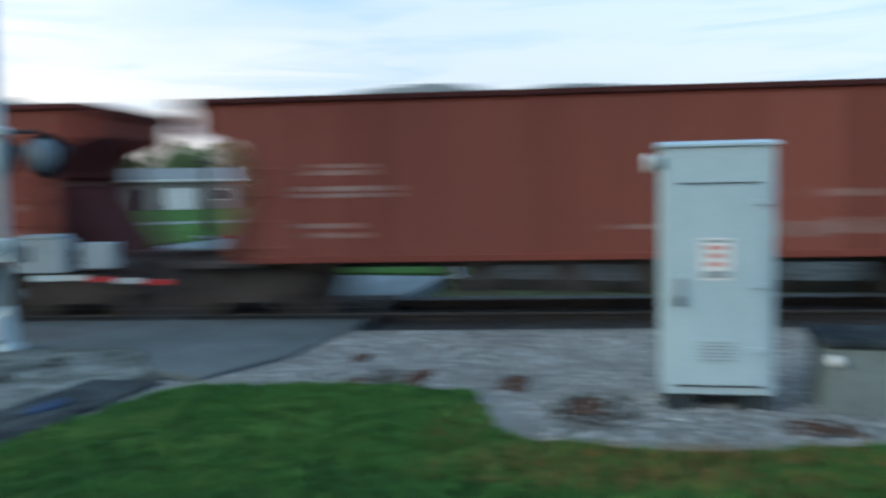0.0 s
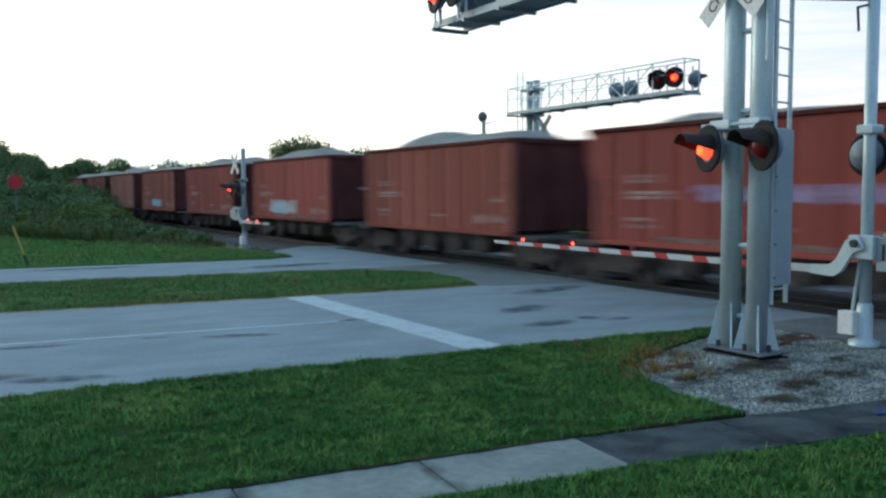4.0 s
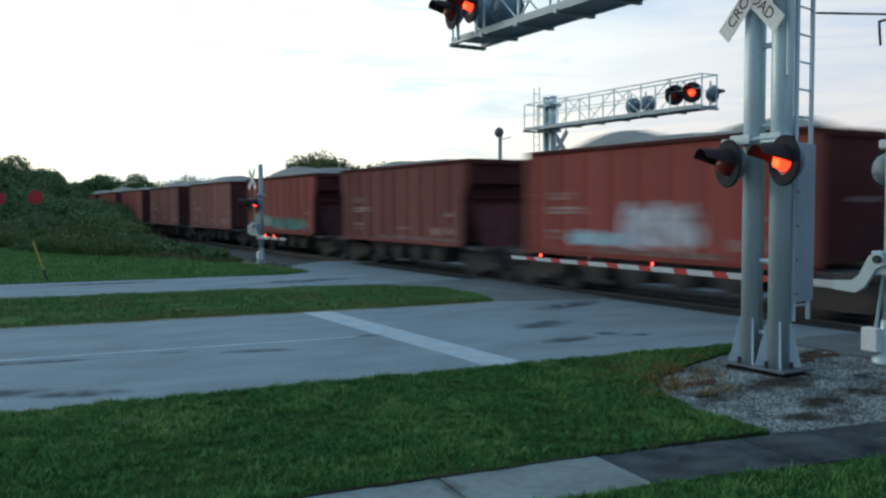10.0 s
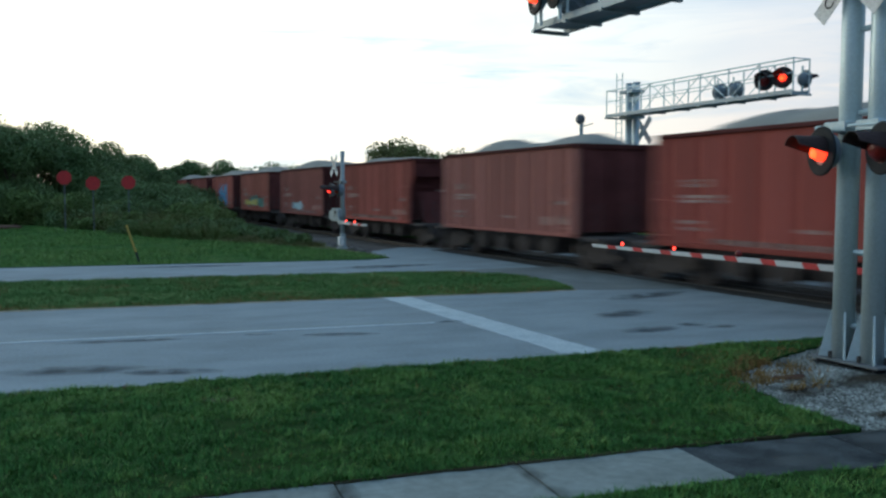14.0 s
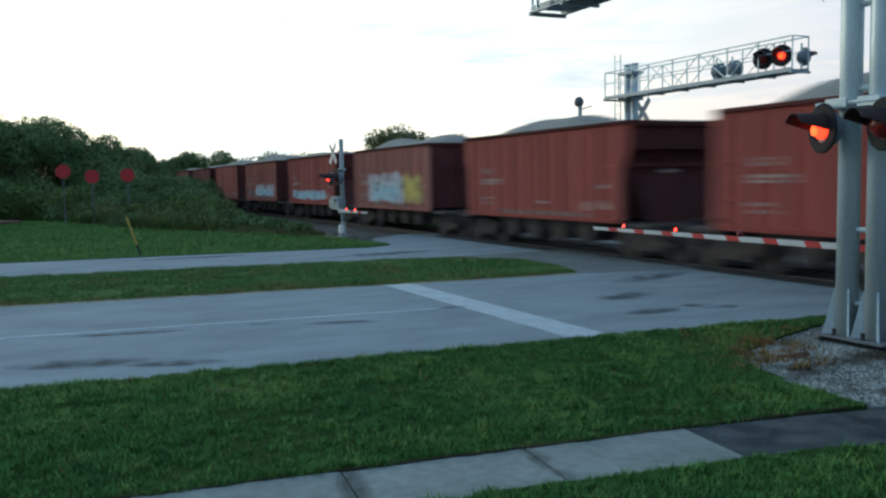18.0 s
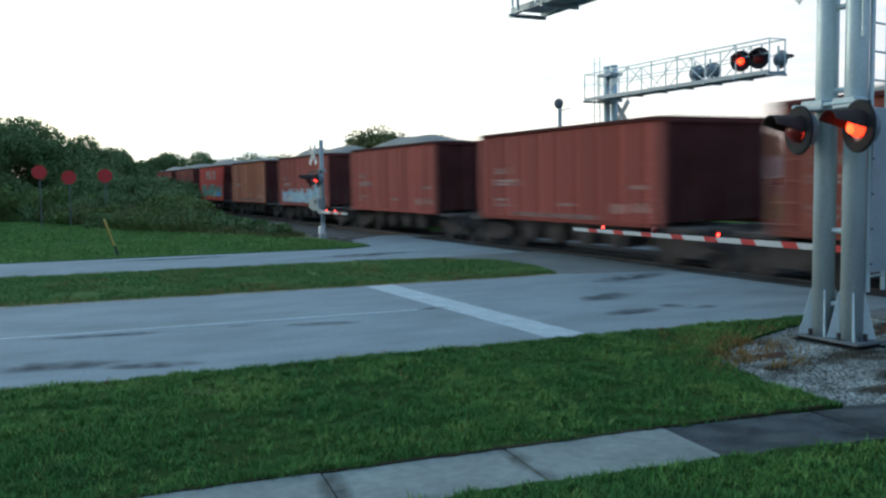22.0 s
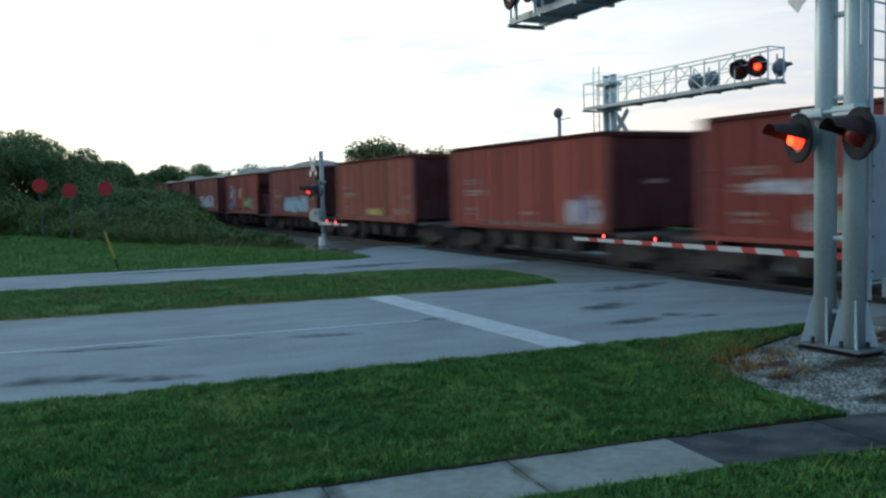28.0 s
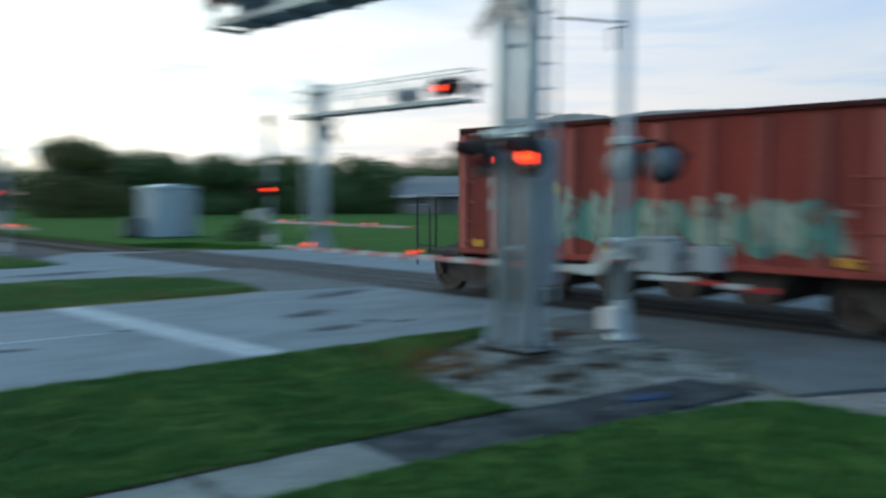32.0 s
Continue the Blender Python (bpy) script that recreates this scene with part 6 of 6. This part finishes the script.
def load_mesh(seed, rise, length):
    """A heap of crushed stone inside the car: two or three blunt peaks."""
    g = np.random.default_rng(seed)
    nx, ny = 17, 61
    xs, ys = np.linspace(-HALF_W + 0.07, HALF_W - 0.07, nx), np.linspace(-length / 2 + 0.08, length / 2 - 0.08, ny)
    X, Y = np.meshgrid(xs, ys)
    peaks = g.uniform(-0.3, 0.3, 3) + np.array([-1.9, 0.2, 2.0]) * length / 7.75
    highs = rise * g.uniform(0.6, 1.15, 3)
    Z = np.max([h * np.clip(1 - ((Y - p) / 2.4) ** 2, -0.6, 1) for p, h in zip(peaks, highs)], 0)
    ends = np.clip((length / 2 - np.abs(Y)) / 1.5, 0, 1)
    Z = np.clip(Z, -0.3, 2) * ends * (2 - ends) - 0.1 * (1 - ends)
    Z = TOP - 0.16 + Z * np.clip(1.0 - (np.abs(X) / HALF_W) ** 2.2 * 0.95, 0, 1) - 0.12 * (np.abs(X) / HALF_W) ** 3
    Z += g.uniform(-0.025, 0.025, Z.shape) + 0.05 * np.sin(Y * 2.3 + seed) * np.sin(X * 2.1 + Y)
    v = np.column_stack([X.ravel(), Y.ravel(), Z.ravel()])
    i = np.arange((ny - 1) * nx).reshape(ny - 1, nx)[:, :-1].ravel()
    f = np.column_stack([i, i + 1, i + nx + 1, i + nx])
    ob = sheet("load", v, f, M_LOAD)
    me = ob.data
    for p in me.polygons:
        p.use_smooth = True
    bpy.data.objects.remove(ob)
    return me


KITS = [body_kit(BODY_L), body_kit(BODY_L + STRETCH)]


def spray_mesh(colour, y0, y1, z0, z1, seed, letters=6):
    """A painted tag on the side with a ragged, lettered outline."""
    g = random.Random(seed)
    n, h = letters * 6, z1 - z0
    tops = [z1 - h * (0.34 * g.random() ** 2 + 0.3 * (abs(math.sin(math.pi * letters * i / n)) < 0.3)) for i in range(n + 1)]
    feet = [z0 + h * (0.22 * g.random() ** 2 + 0.12 * (i % 6 == 0)) for i in range(n + 1)]

    def edge(y):
        q = (y - y0) / (y1 - y0) * n
        i = min(int(q), n - 1)
        return feet[i] + (feet[i + 1] - feet[i]) * (q - i), tops[i] + (tops[i + 1] - tops[i]) * (q - i)
    return drape("graffiti", (y0, y1, edge), SPRAY[colour], 0.0, 0.006 + 0.0045 * (seed % 50))


# car number from the rear: (colour, y0, y1, z0, z1, letters), y to the rear of the car's middle
TAGS = {0: [("teal", -3.3, 1.9, 1.08, 2.0, 7), ("mint", 1.1, 1.85, 1.2, 2.2, 2), ("mint", 0.25, 0.85, 1.15, 2.15, 2), ("mint", -0.75, -0.1, 1.2, 2.0, 2), ("mint", -1.75, -1.05, 1.12, 2.05, 2), ("mint", -2.75, -2.05, 1.2, 2.1, 2), ("yellow", 1.5, 1.8, 2.0, 2.25, 1)], 2: [("white", -2.4, 2.2, 1.15, 2.1, 6), ("paleblue", -1.2, 1.4, 1.2, 1.6, 4)],
        3: [("violet", 1.2, 2.2, 1.3, 2.7, 2), ("white", 2.1, 2.8, 1.7, 2.8, 1), ("blue", 2.3, 3.4, 1.1, 1.6, 2), ("yellow", -0.3, 0.4, 1.8, 2.5, 1), ("green", -2.8, -0.7, 1.2, 1.9, 3), ("yellow", -2.2, -1.2, 1.4, 1.8, 2)],
        4: [("paleblue", -2.6, 1.2, 1.05, 1.95, 6)], 5: [("yellow", -1.2, 0.4, 1.1, 1.4, 3)], 6: [("white", -3.6, -2.3, 1.05, 1.7, 2), ("violet", -3.3, -2.8, 1.1, 1.9, 1)], 7: [("white", 0.6, 2.6, 1.75, 2.1, 3), ("paleblue", -1.8, -0.2, 1.05, 1.9, 3), ("white", -0.6, 1.4, 1.1, 1.45, 3), ("mint", 0.4, 1.2, 1.15, 1.6, 2)],
        9: [("paleblue", -1.5, 2.2, 1.15, 1.8, 5)], 10: [("black", -0.5, 1.5, 1.1, 1.7, 3), ("blue", -0.4, 0.6, 1.15, 1.5, 2)],
        11: [("blue", -2.0, 1.0, 1.1, 1.7, 4), ("white", -1.0, 1.8, 1.15, 1.55, 4)], 12: [("black", -2.7, 2.3, 1.0, 2.05, 7), ("paleblue", -2.5, -2.0, 1.2, 1.75, 1), ("teal", -1.5, -0.9, 1.1, 1.7, 1), ("paleblue", -0.7, -0.1, 1.15, 1.95, 1), ("white", 0.1, 0.7, 1.1, 1.9, 1), ("paleblue", 1.3, 1.9, 1.2, 1.9, 1)],
        13: [("teal", -3.5, 3.1, 1.1, 2.05, 8), ("mint", -2.2, -0.6, 1.15, 1.6, 3), ("blue", -3.2, -1.8, 1.15, 1.5, 2)], 15: [("paleblue", -2.6, 3.4, 1.0, 1.75, 8), ("paleblue", -2.7, -1.9, 1.3, 2.0, 1), ("white", 1.4, 3.2, 1.05, 1.4, 4)],
        18: [("white", -1.2, 1.4, 1.1, 1.6, 4)], 21: [("white", -3.4, 1.2, 1.15, 2.0, 7), ("paleblue", -2.6, 0.2, 1.2, 1.6, 4)], 22: [("paleblue", -2.6, 3.0, 1.1, 1.6, 7)],
        23: [("white", -1.5, 2.2, 1.05, 2.35, 3), ("paleblue", -1.0, 1.8, 1.15, 1.95, 3), ("yellow", -3.2, -1.5, 1.1, 2.4, 2)], 27: [("blue", -2.2, 1.2, 1.05, 2.7, 2), ("yellow", 1.2, 3.0, 1.05, 1.8, 3)],
        28: [("teal", -2.5, 1.5, 1.1, 1.9, 5), ("yellow", -1.0, 2.8, 1.2, 1.6, 4)], 29: [("paleblue", -0.5, 1.6, 1.1, 1.6, 3)], 33: [("white", -1.0, 1.6, 1.05, 1.9, 3)],
        37: [("teal", -3.2, 0.8, 1.05, 1.6, 6), ("mint", 0.9, 3.3, 1.1, 1.75, 4)], 39: [("white", -1.6, 0.6, 1.08, 2.1, 3), ("paleblue", 0.4, 2.2, 1.1, 1.5, 3)], 43: [("white", -1.0, 1.0, 1.1, 1.6, 3)], 46: [("paleblue", -1.0, 1.5, 1.1, 1.6, 3)],
        50: [("violet", -3.2, 1.2, 1.75, 2.1, 8)], 48: [("white", -0.8, 2.0, 1.1, 1.7, 4), ("paleblue", 0.2, 1.6, 1.15, 1.6, 2)], 51: [("green", -1.5, 1.6, 1.1, 1.95, 3), ("white", -1.1, 1.2, 1.2, 1.6, 3), ("violet", 1.0, 2.6, 1.1, 1.5, 2)]}
PAINT_OF = {39: 0, 40: 0, 26: 0, 13: 3, 14: 5, 23: 2, 54: 0, 56: 6, 17: 0, 42: 6, 43: 0, 45: 2, 38: 6, 58: 1, 59: 1, 57: 1, 55: 0, 35: 2, 36: 2, 53: 4, 16: 0, 0: 0, 1: 6, 2: 6, 3: 0, 4: 6, 19: 6, 41: 6, 44: 6, 29: 6, 10: 6, 52: 0, 51: 0, 50: 0, 49: 1, 33: 0, 32: 0, 24: 0, 25: 0}


LIPPED = {50, 44, 42, 24, 22, 19, 11, 57, 58, 59, 47, 37, 38, 30, 13, 9, 3}


def hopper(n):
    g = random.Random(1000 + n)
    kit, extra = (KITS[1], STRETCH) if n == 58 else (KITS[0], 0.0)
    length = BODY_L + extra
    c = PAINT_OF.get(n, g.choice((0, 0, 0, 1, 1, 2)))
    looks = ("oxide-red", "rust-brown", "dark brown", "bright red", "dull brown", "orange-brown", "dark maroon")[c]
    tag = ", spray-painted" if n in TAGS else ""
    car = thing("hopper_car", Matrix(), f"{looks} steel open hopper car heaped with stone{tag}", "hopper car", "hopper cars of the train")
    k = 1 if n > 56 else 2 if n in LIPPED else 0
    lip = LIPS[k]
    part("side_sheet", kit["sides"][k][c], None, car)
    part("side_sheet", kit["sides"][k][c], None, car, m=pose(0, 0, 0, 0, 0, 180))
    part("floor_sheet", kit["floor"], None, car)
    part("side_sill", kit["sill"][c], None, car)
    part("side_sill", kit["sill"][c], None, car, m=pose(0, 0, 0, 0, 0, 180))
    part("top_rail", kit["rim"][k], None, car)
    part("top_rail", kit["rim"][k], None, car, m=pose(0, 0, 0, 0, 0, 180))
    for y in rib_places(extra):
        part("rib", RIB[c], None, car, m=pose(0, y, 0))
    for s in (0, 180):
        e = pose(0, 0, 0, 0, 0, s)
        plate = part("end_plate", END_PLATE, None, car, m=e @ pose(0, -length / 2 - 0.012, 0))
        part("end_rail", END_RIM, None, car, m=e @ pose(0, -length / 2 - 0.02 - lip, 0))
        if k:
            part("end_lip", LIP_END[c] if k == 1 else END_HOOD, None, car, m=e @ pose(0, -length / 2 - lip + 0.03, 0))
        if k:
            part("end_rib", END_RIB, None, plate, m=pose(0, -0.04, 2.2))
        for x in (-1.5, -0.5, 0.5, 1.5):
            part("corner_post", CORNER_POST, None, plate, m=pose(x, -0.03, 0))
        if n % 3 == 0:
            part("end_mark", END_MARK, None, plate, m=pose(-0.2, -0.016, 2.05))
        part("end_platform", PLATFORM, None, car, m=e @ pose(0, -length / 2 - 0.55, 0))
        if k:
            part("slope_sheet", SHEET, None, car, m=e @ pose(0, -length / 2 - 0.78, 0))
        part("coupler", COUPLER, None, car, m=e @ pose(0, -(PITCH * LONG + extra) / 2 + 0.36, 0))
        for dy in (-0.12, -0.95):
            part("grab_iron", GRAB, None, car, m=e @ pose(0, -length / 2 + dy, 0))
            part("grab_iron", GRAB, None, car, m=e @ pose(2 * HALF_W - 0.1, -length / 2 + dy, 0))
        part("end_sill", END_SILL, None, car, m=e @ pose(0, -length / 2 - 1.0, 0))
        truck = part("bogie", BOLSTER, None, car, "dark iron bogie", m=e @ pose(0, -4.1 - extra / 2, 0))
        part("side_frame", FRAME, None, truck)
        part("side_frame", FRAME, None, truck, m=pose(0, 0, 0, 0, 0, 180))
        for dy in (-0.86, 0.86):
            part("axle", AXLE, None, truck, m=pose(0, dy, 0.46))
            for w in (0, 180):
                rest = pose(0, dy, 0.47, 0, 0, w) @ pose(-0.76, 0, 0)
                wh = part("wheel", WHEEL, None, truck, m=rest)
                if n == 0:
                    SPINNING.append((wh, rest, 1 if s == w else -1))
                part("bearing_cap", BEARING, None, truck, m=pose(0, dy, 0, 0, 0, w))
    if n == 0:
        rail = part("end_railing", tube((-1.35, 0, 0.55), (-1.35, 0, 1.95), 0.022, 6), M_DARK, car, "dark steel end railing", m=pose(0, 4.85, 0))
        part("rail_post", tube((-1.35, 0.55, 0.55), (-1.35, 0.55, 1.95), 0.022, 6), M_DARK, rail)
        part("rail_bar", tube((-1.35, 0.0, 1.95), (-1.35, 0.55, 1.95), 0.022, 6), M_DARK, rail)
        part("rail_bar", tube((-1.35, 0.0, 0.95), (-1.35, 0.55, 0.95), 0.022, 6), M_DARK, rail)
        part("rail_bar", tube((-1.35, 0.55, 1.95), (1.35, 0.55, 1.95), 0.022, 6), M_DARK, rail)
    part("centre_sill", CENTRE_SILL, None, car)
    for y in (-1.9, -0.65, 0.65, 1.9):
        part("hopper_chute", CHUTE, None, car, m=pose(0, y, 0))
    for y in (-length / 2 + 0.22, length / 2 - 0.22):
        for j in range(4):
            part("ladder_rung", RUNG[c], None, car, m=pose(0, y, SILL + 0.15 + 0.38 * j))
    part("load", kit["loads"][4 if n in (5, 6, 7, 17) else 2 if n in (0, 19) else n % 4], None, car, "grey crushed limestone heap", m=pose(0, 0, 0, 0, 0, 180 * (n % 2)))
    # faded stencilled marks, as bars
    for me in MARKS[extra]:
        part("stencil", me, None, car)
    if n == 0:
        for z in (2.15, 1.72):
            part("stencil", mark(2.95, z, 0.55, 0.2), None, car, "white painted mark")
    if n in (0, 13, 19):
        for y in (3.4, 2.0, 0.4, -1.2, -3.4):
            part("reflector", YELLOW, None, car, "yellow reflective square", m=pose(0, y, 0))
    for i, (col, *a) in enumerate(TAGS.get(n, ())):
        part("graffiti", spray_mesh(col, *a[:4], 50 * n + i, a[4]), None, car, f"{col} spray-painted lettering".replace("paleblue", "pale blue"))
    if n % 3 != 1 and n != 0:
        a, b = g.uniform(-3.7, -1.5), g.uniform(1.0, 3.7)
        part("weathered_band", drape("weathered_band", (a, b, lambda y: (SILL + 0.03, SILL + 0.14)), M_BAND, extra, 0.002), None, car, "pale dusty streak along the sill")
    if n in (56, 21):
        lo, hi = (SILL + 0.2, SILL + 0.95) if n == 56 else (SILL + 0.2, SILL + 0.62)
        part("weathered_band", drape("weathered_band", (-3.8, 3.8, lambda y: (lo, hi)), M_BAND, extra, 0.002), None, car, "pale weathered lower band")
    if n == 13:
        for y in (-1.15, 0.1, 1.35):
            part("stencil", mark(y, 2.3, 0.8, 0.62), None, car, "faded pale block lettering")
    return car


SPINNING = []          # (wheel, pose at rest, way it turns)
CARS = [hopper(n) for n in range(N_CARS)]

# ---- what moves ----
BEAT, FIRST = 1.25, 2.52       # seconds for one left-right beat of the crossing lights


def car_pose(n, t):
    """The train rolls evenly and eases off a little at the end."""
    pace = SPEED if t <= LAST_T else 18.5
    front = LAST_FRONT + pace * (LAST_T - t) - PITCH * n
    y = front + BODY_L / LONG / 2 - (0.3 + STRETCH / 2 if n == 58 else 0.3 + STRETCH if n > 58 else 0.3 if n > 54 else 0.0)
    return along(y, 0, 0.0)


def motions():
    for n, car in enumerate(CARS):
        walk(car, [(t, car_pose(n, t)) for t in (0.0, 30.4, LAST_T, SECONDS)])
    # the last car's wheels turn as they roll
    step = 1 / FPS
    for wheel, rest, way in SPINNING:
        walk(wheel, [(i * step, rest @ Matrix.Rotation(way * SPEED * LONG / 0.47 * i * step, 4, "X")) for i in range(int(SECONDS * FPS) + 1)])
    for shutter, phase, lag in FLASHERS:
        rows, state = [], None
        t = FIRST - 3 * BEAT + lag
        flips = []
        while t < SECONDS + 1:
            flips += [(t, phase == 0), (t + BEAT / 2, phase == 1)]
            t += BEAT / 2 * 2
        # open (turned away) while this lamp shows
        turn = 0.0
        start_open = [o for q, o in flips if q <= 0.0][-1]
        turn = 180.0 if start_open else 0.0
        rows.append((0.0, pose(0, 0, 0, 0, 0, turn)))
        for q, opened in flips:
            if q <= 0.02 or q > SECONDS - 0.1:
                continue
            rows.append((q, pose(0, 0, 0, 0, 0, turn)))
            for k in (1, 2, 3):
                rows.append((q + k / FPS, pose(0, 0, 0, 0, 0, turn + 60 * k)))
            turn += 180.0
        rows.append((SECONDS, pose(0, 0, 0, 0, 0, turn)))
        walk(shutter, rows)


motions()
